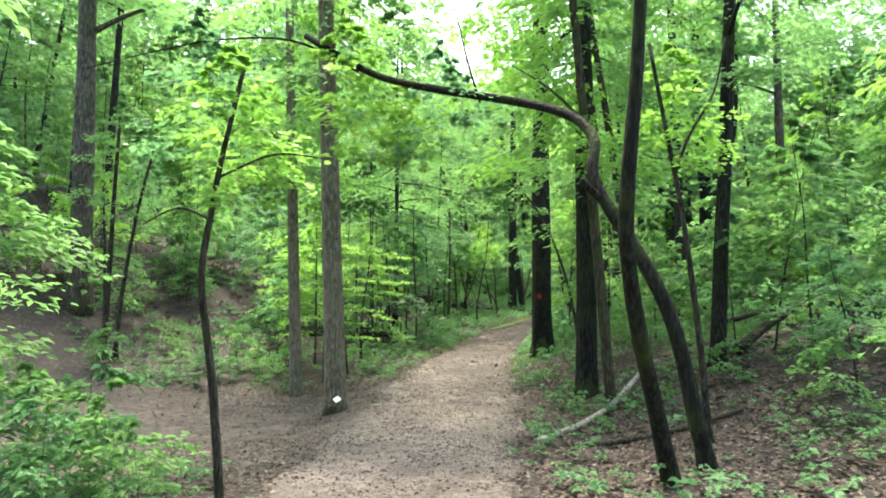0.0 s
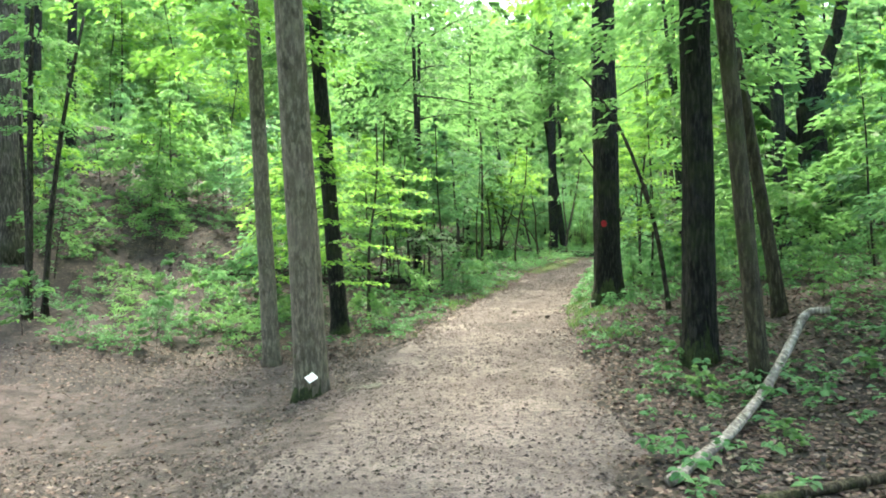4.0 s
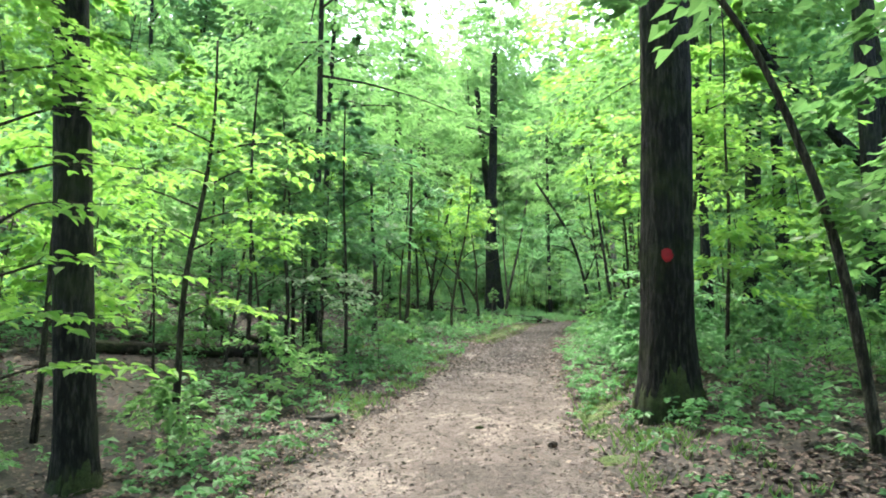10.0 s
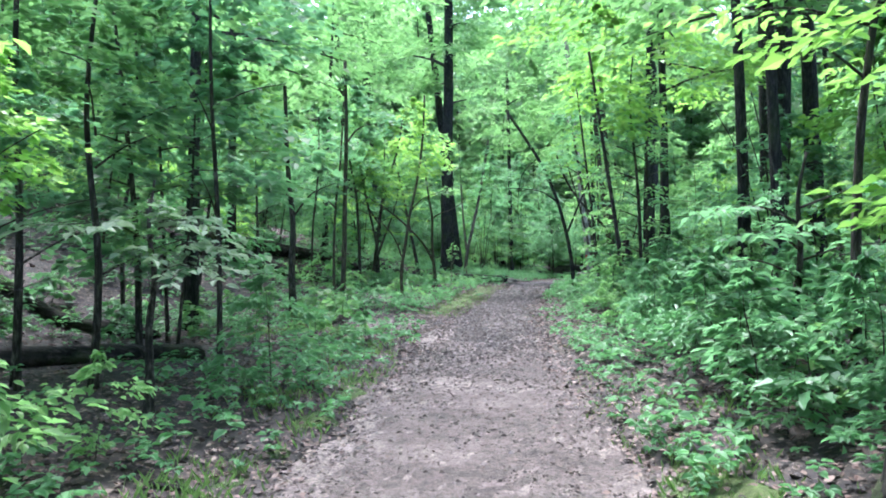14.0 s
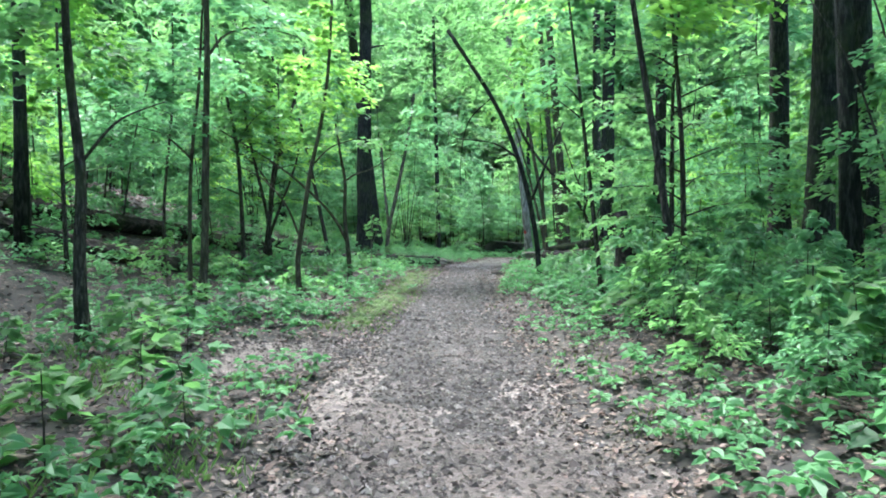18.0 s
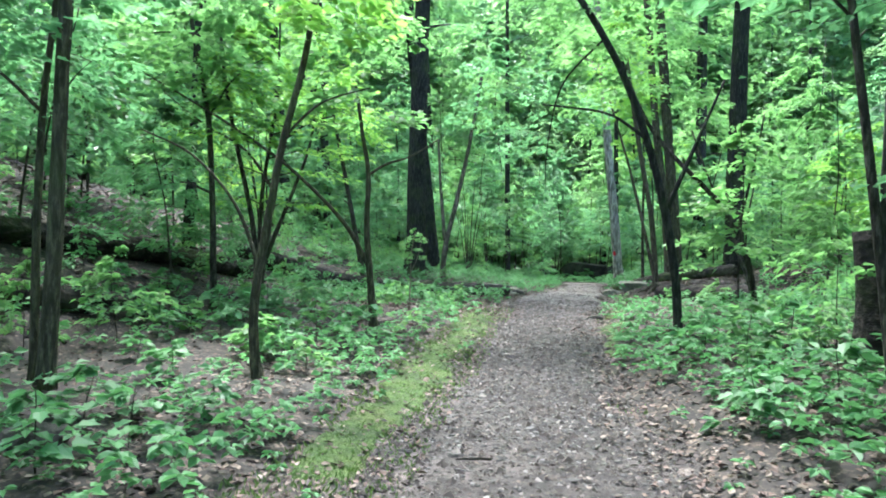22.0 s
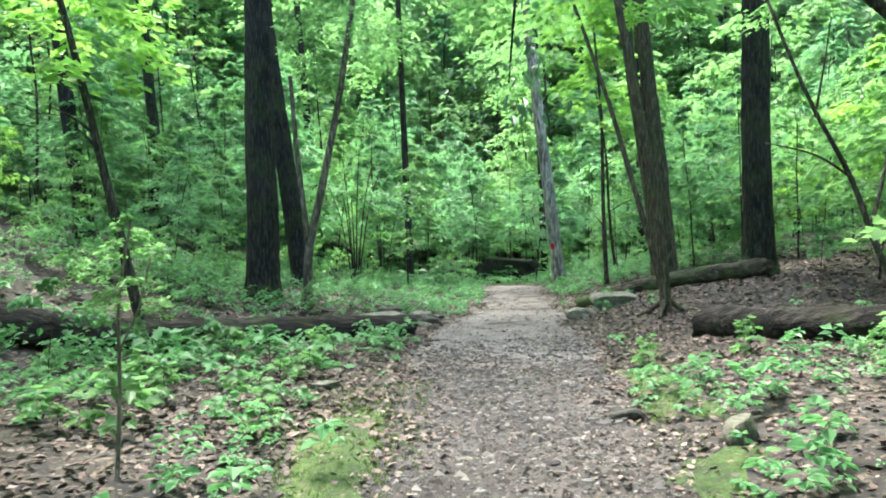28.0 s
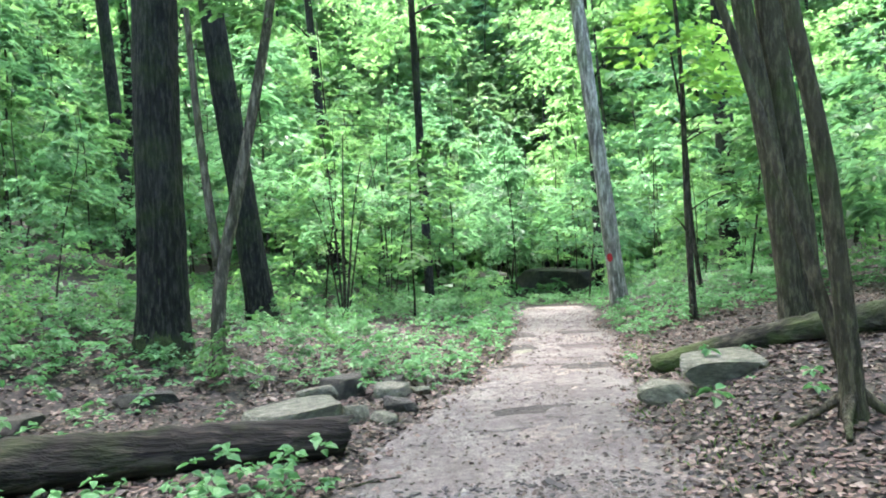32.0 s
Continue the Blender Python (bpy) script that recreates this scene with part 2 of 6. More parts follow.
MOSS = dirt_mat("moss_sheet", [(0.3, (0.026, 0.05, 0.012)), (0.5, (0.056, 0.105, 0.02)), (0.72, (0.09, 0.122, 0.032))], (2.5, 70), 60, 1.0)
TRUNK_MOSS = dirt_mat("trunk_moss", [(0.3, (0.012, 0.022, 0.007)), (0.5, (0.03, 0.05, 0.012)), (0.72, (0.055, 0.075, 0.02))], (4, 70), 60, 1.0)
SLAB = dirt_mat("trodden_stone", [(0.3, (0.07, 0.062, 0.058)), (0.5, (0.112, 0.1, 0.094)), (0.7, (0.15, 0.137, 0.13))], (1.6, 45), 26, 0.8, 0.85)
MID_TRAIL = dirt_mat("trail_brown_dirt", [(0.36, (0.058, 0.048, 0.043)), (0.5, (0.092, 0.077, 0.07)), (0.64, (0.135, 0.115, 0.105))], (0.9, 42), 30, 1.0)
LITTER = island_mat("dry_leaves", [(0.0, (0.016, 0.012, 0.009)), (0.35, (0.045, 0.03, 0.022)), (0.62, (0.1, 0.06, 0.045)), (0.85, (0.128, 0.09, 0.068)), (1.0, (0.21, 0.168, 0.136))], 0.7)
GRIT = island_mat("trail_grit", [(0.0, (0.02, 0.015, 0.012)), (0.5, (0.055, 0.044, 0.039)), (0.85, (0.105, 0.09, 0.081)), (1.0, (0.2, 0.18, 0.165))])
PEBBLE = island_mat("grey_pebbles", [(0.0, (0.018, 0.016, 0.0155)), (0.5, (0.042, 0.038, 0.036)), (0.85, (0.08, 0.074, 0.07)), (1.0, (0.15, 0.14, 0.133))], 0.8)
CHIPS = island_mat("leaf_scraps", [(0.0, (0.022, 0.016, 0.013)), (0.6, (0.06, 0.043, 0.034)), (0.9, (0.105, 0.079, 0.064)), (1.0, (0.18, 0.147, 0.123))], 0.8)
ROCK = dirt_mat("rock", [(0.3, (0.07, 0.075, 0.05)), (0.55, (0.15, 0.15, 0.115)), (0.75, (0.26, 0.255, 0.21))], (3.0, 40), 14, 0.8, 0.85)
# Shade of the far void put into the colour; small dark rocks share it.
ROCK_DARK = dirt_mat("dark_shaded_rock", [(0.3, (0.018, 0.018, 0.014)), (0.55, (0.038, 0.037, 0.029)), (0.75, (0.08, 0.076, 0.06))], (3.0, 40), 14, 0.8, 0.8)
RED_PAINT = plain_mat("red_paint", (0.33, 0.006, 0.012), 0.7)
WHITE_TAG = plain_mat("white_plastic", (0.8, 0.8, 0.78), 0.4, 0.05)

# ---- the lie of the land ----
PROFILE = [(-8, .25), (0, .12), (5, -.27), (10, -.4), (13, -.42), (17, -.33), (20.7, -.26), (24.6, -.06), (30, .1), (34, .27), (38, .38), (42, .62), (48, .72), (55, .75), (62, .7), (70, .45), (90, .2)]
EDGE_L = [(-8, .5), (5, .0), (8, -.7), (17.7, -.7), (20.4, -.45), (24, .2), (26.2, .6), (31, 1.3), (35.5, 2.4), (41.4, 4.0), (47.3, 5.5), (49, 6.2), (51.1, 7.4), (53.4, 8.4), (58, 9.8), (64, 11.5), (90, 20)]
EDGE_R = [(-8, 2.4), (0, 2.05), (9.3, 2.15), (10.9, 2.45), (20.8, 2.35), (24.2, 2.72), (28, 3.1), (33.7, 4.1), (37.7, 4.87), (41.1, 5.8), (44, 6.95), (49.8, 8.85), (52.6, 9.8), (57.5, 11.3), (64, 13.2), (90, 21)]
PROFILE_N, EDGE_L_N, EDGE_R_N = (np.array(k) for k in (PROFILE, EDGE_L, EDGE_R))
rng = np.random.default_rng(7)


def along(k, y):
    return np.interp(y, k[:, 0], k[:, 1])


def step(a, b, v):
    u = np.clip((v - a) / (b - a), 0, 1)
    return u * u * (3 - 2 * u)


def land(x, y):
    """Height of the ground without small bumps."""
    x, y = np.asarray(x, float), np.asarray(y, float)
    z = along(PROFILE_N, y)
    lf, rt = along(EDGE_L_N, y) - x, x - along(EDGE_R_N, y)
    lp, rp = np.maximum(lf, 0), np.maximum(rt, 0)
    w = step(16, 24, y)
    z = z + (1 - w) * (-.3 * np.minimum(lp, .9) - .08 * np.clip(lp - .9, 0, 2)) + (.09 - .065 * step(42, 45, y) * (1 - step(49, 52, y))) * w * np.minimum(lp, 3) + .12 * np.clip(lp - 4, 0, 20)
    z = z + (.34 - .1 * step(24, 38, y) - .16 * step(46, 56, y)) * np.clip(lp - 9 + 5 * step(18, 33, y), 0, 34)
    early = .02 * np.minimum(rp, 1.4) + .3 * np.clip(rp - 1.4, 0, 5) * step(5, 13, y)
    flat = step(39.5, 42.5, y) * (1 - step(45.8, 48, y))
    late = (.3 - .1 * flat) * np.minimum(rp, 1.2) + .12 * (1 - .95 * flat) * np.clip(rp - 1.2, 0, 14)
    v = step(15, 20, y)
    return z + early * (1 - v) + late * v


def waves(x, y):
    return .5 * np.sin(1.7 * x + .6 * np.sin(1.3 * y)) * np.sin(1.1 * y + .8 * np.sin(.9 * x)) + .3 * np.sin(4.1 * x + 1.9 * y) * np.sin(3.3 * y - 2.2 * x) + .2 * np.sin(9.3 * x - 3 * y) * np.sin(8.1 * y + 4 * x)


def off_trail(x, y, only_main=False):
    """Metres outside the trodden dirt (negative: on it)."""
    x, y = np.asarray(x, float), np.asarray(y, float)
    d = np.maximum(along(EDGE_L_N, y) - x, x - along(EDGE_R_N, y))
    fork = np.maximum(np.abs(y - (13.3 - .1 * (x + 4))) - (4.2 - .15 * np.maximum(0, -x - 1)), x - 0.5)
    fork = np.maximum(fork, -9.5 - x)
    spur = np.maximum(np.abs(y - 32.2 - .45 * (x - 1)) - .8, np.maximum(x - 2, -.3 - x))
    if not only_main:
        d = np.minimum(d, np.minimum(fork, spur))
    d = np.maximum(d, y - 61)
    return d + .32 * waves(1.9 * x, 1.9 * y) + .16 * waves(5.3 * x + 1, 5.3 * y)


def ground_z(x, y):
    d = off_trail(x, y)
    return land(x, y) + .035 * waves(x, y) * step(-.2, .6, d) - .05 * (1 - step(-.15, .2, d))


def trail_z(x, y, d):
    return land(x, y) + .012 * waves(2.2 * x, 2.2 * y) - .12 * step(-.1, .35, d)


def top_z(x, y):
    return np.maximum(ground_z(x, y), trail_z(x, y, off_trail(x, y)))


def gz(x, y):
    return float(ground_z(x, y))


def mesh_from(name, verts, faces, mat, smooth=False):
    me = bpy.data.meshes.new(name)
    me.from_pydata(verts.tolist() if isinstance(verts, np.ndarray) else verts, [], faces.tolist() if isinstance(faces, np.ndarray) else faces)
    me.materials.append(mat)
    if smooth:
        me.polygons.foreach_set("use_smooth", [True] * len(me.polygons))
    me.update()
    return me


def grid_mesh(name, xs, ys, height, mat):
    X, Y = np.meshgrid(xs, ys)
    V = np.stack([X, Y, height(X, Y)], -1).reshape(-1, 3)
    n, m = len(xs), len(ys)
    i = (np.arange(m - 1)[:, None] * n + np.arange(n - 1)[None]).ravel()
    return mesh_from(name, V, np.stack([i, i + 1, i + n + 1, i + n], 1), mat, True)


def spread(lo, hi, near_lo, near_hi, fine, grow=1.25):
    mid = np.arange(near_lo, near_hi, fine)
    out, d, p = [], fine, near_hi
    while p < hi:
        out.append(p)
        d *= grow
        p += d
    out.append(hi)
    low, d, p = [], fine, near_lo
    while p > lo:
        d *= grow
        p -= d
        low.append(max(p, lo))
    return np.array(low[::-1] + list(mid) + out)


tagged(new("ground", grid_mesh("ground", spread(-900, 900, -10, 18, .26), spread(-600, 1200, -3, 60, .26), ground_z, SOIL)), "brown forest floor of soil and rotting leaves", "ground", kind="structure")


def trail_mesh(name, y0, y1, mat):
    ys = np.arange(y0, y1 + .01, .16)
    us = np.linspace(0, 1, 30)
    a, b = along(EDGE_L_N, ys) - .7, along(EDGE_R_N, ys) + .7
    X = a[:, None] + (b - a)[:, None] * us[None]
    Y = np.repeat(ys[:, None], len(us), 1)
    Z = trail_z(X, Y, off_trail(X, Y, True))
    V = np.stack([X, Y, Z], -1).reshape(-1, 3)
    n, m = len(us), len(ys)
    i = (np.arange(m - 1)[:, None] * n + np.arange(n - 1)[None]).ravel()
    return mesh_from(name, V, np.stack([i, i + 1, i + n + 1, i + n], 1), mat, True)


trail = tagged(new("trail", trail_mesh("trail", -8, 61.8, TRAIL)), "pale trodden dirt and gravel footpath", "path", kind="structure")


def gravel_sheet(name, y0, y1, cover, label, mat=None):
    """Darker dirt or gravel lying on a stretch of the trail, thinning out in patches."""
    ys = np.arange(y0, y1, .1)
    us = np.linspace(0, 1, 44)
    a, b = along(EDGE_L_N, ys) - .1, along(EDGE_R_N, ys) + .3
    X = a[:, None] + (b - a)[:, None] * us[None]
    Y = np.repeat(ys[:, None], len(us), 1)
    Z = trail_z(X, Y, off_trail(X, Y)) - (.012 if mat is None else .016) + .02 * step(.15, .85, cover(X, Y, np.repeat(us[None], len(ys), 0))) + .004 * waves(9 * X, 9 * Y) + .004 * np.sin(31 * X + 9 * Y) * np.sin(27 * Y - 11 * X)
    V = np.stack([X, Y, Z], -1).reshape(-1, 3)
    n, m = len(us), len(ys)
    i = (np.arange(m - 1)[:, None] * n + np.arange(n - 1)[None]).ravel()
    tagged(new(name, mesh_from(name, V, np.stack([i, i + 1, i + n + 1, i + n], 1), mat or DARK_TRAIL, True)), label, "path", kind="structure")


gravel_sheet("trail_brown_dirt", 15.5, 31.5, lambda X, Y, u: .75 * step(15.5, 20, Y) * (1 - step(29.5, 31.5, Y)) + .3 * waves(1.3 * X + 1, 1.1 * Y) - .3 * (1 - step(.08, .2, u)), "brown packed dirt on the trail", MID_TRAIL)
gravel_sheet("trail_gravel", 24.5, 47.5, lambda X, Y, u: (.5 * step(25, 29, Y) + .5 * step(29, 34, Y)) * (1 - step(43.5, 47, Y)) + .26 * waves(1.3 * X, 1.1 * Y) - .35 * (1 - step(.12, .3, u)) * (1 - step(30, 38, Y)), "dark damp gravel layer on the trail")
gravel_sheet("trail_grey_dirt", 43, 60, lambda X, Y, u: .8 * step(43, 46, Y) + .3 * waves(1.3 * X + 1, 1.1 * Y), "grey packed dirt between flat stones on the trail", SLAB)
gravel_sheet("trail_damp", 47.6, 57, lambda X, Y, u: np.maximum.reduce([1.3 * np.exp(-((X - a) / p) ** 4 - ((Y - b) / q) ** 4) for a, b, p, q in ((7.85, 51.4, .36, .2), (8.85, 51.1, .46, .22), (8.2, 53.0, .45, .4), (9.35, 52.9, .4, .3), (8.7, 54.6, .4, .4), (9.9, 54.6, .4, .3), (7.4, 48.9, .5, .2))]) + .3 * waves(3.3 * X, 2.5 * Y + 2), "dark damp earth in patches on the trail")


def side_patch(name, xs, ys, label, mat):
    me = grid_mesh(name, xs, ys, lambda X, Y: land(X, Y) - .006 + .012 * waves(2.2 * X, 2.2 * Y) - .12 * step(-.1, .35, off_trail(X, Y)) - .12 * step(5.5, 9, -X + 1.6 * waves(X, Y) + .8 * np.abs(Y - 13.5) * (X < -5)), mat)
    tagged(new(name, me), label, "path", kind="structure")


side_patch("trail_branch", np.arange(-10.5, .6, .2), np.arange(6, 19, .2), "bare brown side path joining the trail", TRACK)
side_patch("trail_spur", np.arange(-.8, 2.4, .2), np.arange(30.4, 34.4, .2), "worn bare dirt spur beside the trail", TRAIL)

# ---- leaves ----


def unit(v):
    return v / np.maximum(np.linalg.norm(v, axis=-1, keepdims=True), 1e-9)


def leaves(pos, way, nor, length, width, fine=True, fold=.18):
    """Folded leaf blades: vertices and faces."""
    side = unit(np.cross(nor, way))
    up = unit(np.cross(way, side))
    L, W = length[:, None], width[:, None]
    if fine == "lobed":
        outline = [(0, 0, 0), (.12, .46, .7), (.34, .36, .5), (.64, .48, .8), (.7, .26, .4), (1, 0, -.5), (.7, -.26, .4), (.64, -.48, .8), (.34, -.36, .5), (.12, -.46, .7)]
        pts = [pos + way * L * a + side * W * 1.35 * b + up * W * fold * c for a, b, c in outline]
        fs = [(0, 5, 4, 3, 2, 1), (0, 9, 8, 7, 6, 5)]
    elif fine:
        pts = [pos, pos + way * L * .3 + side * W * .45 + up * W * fold, pos + way * L * .65 + side * W * .38 + up * W * fold, pos + way * L - up * L * .12,
               pos + way * L * .65 - side * W * .38 + up * W * fold, pos + way * L * .3 - side * W * .45 + up * W * fold]
        fs = [(0, 3, 2, 1), (0, 5, 4, 3)]
    else:
        pts = [pos, pos + way * L * .42 + side * W * .5 + up * W * fold, pos + way * L - up * L * .1, pos + way * L * .42 - side * W * .5 + up * W * fold]
        fs = [(0, 2, 1), (0, 3, 2)]
    n = len(pos)
    V = np.stack(pts, 1).reshape(-1, 3)
    k = len(pts)
    F = np.concatenate([np.array(f)[None] + k * np.arange(n)[:, None] for f in fs])
    return V, F


def spray_cloud(r, branches, per, leaf, h0, h1, radius, flat=.3, top=.35, lean=(0, 0)):
    """Leaf seats along drooping side branches of a crown, laid out in tiers."""
    pos, way, nor, twigs = [], [], [], []
    for b in range(branches):
        u = (b + r.random()) / branches
        h = h0 + (h1 - h0) * u
        a = r.random() * math.tau
        R = radius * (math.sin(math.pi * min(1, .18 + .82 * u)) * (1 - top) + top * (1 - u)) * r.uniform(.55, 1.15)
        d = np.array([math.cos(a), math.sin(a), 0])
        rise = r.uniform(-.05, .45) * (1 - .3 * u)
        ax = np.array([lean[0] * h, lean[1] * h, h])
        s = np.sqrt(r.random(per)) * .92 + .08
        sideways = r.normal(0, .16, per) * R * (.3 + .7 * s)
        sd = np.array([-d[1], d[0], 0])
        p = ax + d * (s * R)[:, None] + sd * sideways[:, None]
        p[:, 2] += rise * R * s - .28 * R * s * s + r.normal(0, .035 * R + .02, per)
        pos.append(p)
        w = d[None] * .7 + sd[None] * (np.sign(sideways) * r.uniform(.3, 1.1, per))[:, None] + np.stack([r.normal(0, .3, per), r.normal(0, .3, per), r.uniform(-.55, .1, per)], 1)
        way.append(unit(w))
        nor.append(unit(np.stack([r.normal(0, flat, per), r.normal(0, flat, per), np.ones(per)], 1)))
        twigs.append((ax, ax + d * R * .9 + np.array([0, 0, rise * R * .9 - .22 * R]), R))
    return np.concatenate(pos), np.concatenate(way), np.concatenate(nor), twigs


def crown_mesh(name, seed, branches, per, leaf, h0, h1, radius, mat, fine=True, lean=(0, 0), flat=.35):
    r = np.random.default_rng(seed)
    p, w, n, twigs = spray_cloud(r, branches, per, leaf, h0, h1, radius, flat, lean=lean)
    L = leaf * r.uniform(.65, 1.25, len(p))
    V, F = leaves(p, w, n, L, L * r.uniform(.5, .7, len(p)), fine)
    return mesh_from(name, V, F, mat), twigs


def tube(path, radii, sides=8, rough=0.0, r=None, cap=True):
    """A bent tapering tube: vertices and faces."""
    P = np.array(path, float)
    T = unit(np.gradient(P, axis=0))
    ref = np.array([1.0, 0, 0]) if abs(T[0][0]) < .8 else np.array([0, 1.0, 0])
    a = np.arange(sides) / sides * math.tau
    V = []
    for p, t, rad in zip(P, T, radii):
        s = unit(ref - t * np.dot(ref, t))
        q = np.cross(t, s)
        k = np.ones(sides)
        if rough and r is not None:
            k += rough * r.normal(0, 1, sides)
        V.append(p + rad * k[:, None] * (np.cos(a)[:, None] * s + np.sin(a)[:, None] * q))
    V = np.concatenate(V)
    F = []
    for i in range(len(P) - 1):
        for j in range(sides):
            k = (j + 1) % sides
            F.append((i * sides + j, i * sides + k, (i + 1) * sides + k, (i + 1) * sides + j))
    if cap:
        F.append(tuple(range(sides))[::-1])
        F.append(tuple((len(P) - 1) * sides + j for j in range(sides)))
    return V, F


def smooth_path(points, n):
    """A rounded line through a few points."""
    P = np.array(points, float)
    t = np.linspace(0, 1, len(P))
    u = np.linspace(0, 1, n)
    out = np.stack([np.interp(u, t, P[:, k]) for k in range(3)], 1)
    for _ in range(max(1, n // len(P))):
        out[1:-1] = (out[:-2] + 2 * out[1:-1] + out[2:]) / 4
    return out


def join(parts):
    V, F, o = [], [], 0
    for v, f in parts:
        V.append(v)
        F += [tuple(int(i) + o for i in q) for q in f]
        o += len(v)
    return np.concatenate(V), F


def part(name, me, parent, label=""):
    ob = new(name, me)
    ob.parent = parent
    return tagged(ob, label)


def trunk_mesh(name, points, radius, mat, seed, flare=1.35, top=.6, sides=18, ridges=0):
    """Trunk from its foot, along points relative to it."""
    r = np.random.default_rng(seed)
    H = points[-1][2]
    n = max(8, int(H / (.16 if ridges else .3))) if sides > 8 else 9
    P = smooth_path(points, n)
    h = P[:, 2] - P[0, 2]
    rad = radius * (1 - (1 - top) * h / max(H, 1)) * (1 + (flare - 1) * np.exp(-h / (radius * 1.1)))
    V, F = tube(P, rad, sides)
    a = np.arctan2(V[:, 1] - np.repeat(P[:, 1], sides), V[:, 0] - np.repeat(P[:, 0], sides))
    hh = np.repeat(h, sides)
    C = np.repeat(P, sides, 0)
    ph = r.uniform(0, 6, 4)
    k = 1 + .05 * np.sin(3 * a + ph[0] + .5 * hh) + .04 * np.sin(5 * a + ph[1] - .7 * hh) + .03 * np.sin(1.7 * hh + ph[2] + a) + r.normal(0, .012, len(a))
    k += (flare - 1) * .35 * np.sin(5 * a + ph[3]) * np.exp(-hh / (radius * 1.2))
    if ridges:
        wind = .9 * np.sin(1.4 * hh + ph[0]) + .5 * np.sin(3.3 * hh + ph[1] + 2 * a)
        ridge = np.abs(np.sin(ridges * a / 2 + wind)) ** .5 * (.75 + .25 * np.sin(6.1 * hh + 4 * np.sin(3 * a + ph[2])))
        k += .022 / radius * (ridge - .7)
    V = C + (V - C) * k[:, None]
    V[:sides, 2] -= .25
    me = mesh_from(name, V, F, mat, True)
    me["sides"] = sides
    return me


CROWNS = {}


for key, count, args in (
        ("low", 4, dict(branches=13, per=30, leaf=.12, h0=.3, h1=1.5, radius=.95)),
        ("bush", 4, dict(branches=20, per=30, leaf=.125, h0=.25, h1=1.5, radius=.85, flat=.45)),
        ("broad", 4, dict(branches=8, per=8, leaf=.15, h0=.14, h1=.6, radius=.5, fine="lobed")),
        ("near_sapling", 4, dict(branches=26, per=42, leaf=.14, h0=.9, h1=3.6, radius=1.45, fine="lobed")),
        ("sapling", 4, dict(branches=26, per=44, leaf=.16, h0=.9, h1=3.6, radius=1.45, fine=False)),
        ("pole", 4, dict(branches=38, per=56, leaf=.2, h0=1.7, h1=7.5, radius=2.4, fine=False)),
        ("canopy", 4, dict(branches=46, per=60, leaf=.36, h0=4.8, h1=15, radius=4.6, fine=False)),
        ("fine_canopy", 4, dict(branches=50, per=105, leaf=.24, h0=4.6, h1=15, radius=4.6, fine=False)),
        ("far", 4, dict(branches=60, per=46, leaf=.52, h0=.4, h1=15, radius=3.9, fine=False))):
    CROWNS[key] = []
    for i in range(count):
        mat = (LEAF, LEAF, LEAF_DARK, LEAF_YELLOW)[i] if key in ("near_sapling", "sapling", "pole") else (LEAF, LEAF_YELLOW, LEAF, LEAF)[i] if key == "fine_canopy" else (LEAF, LEAF_FAR_LIT, LEAF, LEAF_FAR_LIT)[i] if key == "far" else (LEAF, LEAF_DARK, LEAF, LEAF)[i] if key not in ("low", "broad", "bush") else (LEAF, HERB, LEAF, HERB)[i] if key != "bush" else (LEAF_DARK, HERB, LEAF_DARK, HERB)[i]
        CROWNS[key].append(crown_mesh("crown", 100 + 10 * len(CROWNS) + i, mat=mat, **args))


def twig_mesh(name, twigs, mat, thick, every=1):
    parts = []
    for a, b, R in twigs[::every]:
        m = (a + b) / 2 + np.array([0, 0, .06 * R])
        parts.append(tube(smooth_path([a, m, b], 4), [thick * .8, thick * .6, thick * .4, thick * .2], 3, cap=False))
    V, F = join(parts)
    return mesh_from(name, V, F, mat)


STEMS = {}
for key, rad, H, every in (("low", .009, 1.4, 3), ("bush", .012, 1.35, 2), ("broad", .007, .6, 2), ("near_sapling", .02, 3.5, 3), ("sapling", .02, 3.5, 3), ("pole", .045, 7.4, 3), ("canopy", .115, 15, 4), ("fine_canopy", .115, 15, 4), ("far", .11, 13, 6)):
    STEMS[key] = []
    for i in range(4):
        r = np.random.default_rng(50 + i)
        wander = np.cumsum(r.normal(0, .014 if key in ("canopy", "fine_canopy", "far") else .032, (7, 2)) * H, 0) * np.linspace(0, 1, 7)[:, None]
        me = trunk_mesh("trunk", [(p[0], p[1], H * q) for p, q in zip(wander, np.linspace(0, 1, 7))], rad, BARK_DARK if key in ("canopy", "fine_canopy") else BARK_THIN, 60 + i, 1.4, .25, 7 if key != "low" else 5)
        STEMS[key].append((me, twig_mesh("branches", CROWNS[key][i][1], BARK_THIN, rad * .45, every)))


def plant(kind, x, y, size, label, name="sapling", category="young tree", group="understory saplings", variant=None):
    i = int(rng.integers(4)) if variant is None else variant
    if y > 55 and i == 3 and kind in ("sapling", "pole"):
        i = 2
    root = new(name)
    tagged(root, label, category, group)
    root.matrix_world = pose(x, y, gz(x, y) - .02, rng.normal(0, 3), rng.normal(0, 3), rng.uniform(0, 360)) @ Matrix.Diagonal((size, size, size * rng.uniform(.9, 1.15), 1))
    part("trunk", STEMS[kind][i][0], root)
    part("branchwork", STEMS[kind][i][1], root)["kind"] = "stuff"
    part("crown", CROWNS[kind][i][0], root)
    return root


# ---- the trees beside the trail ----


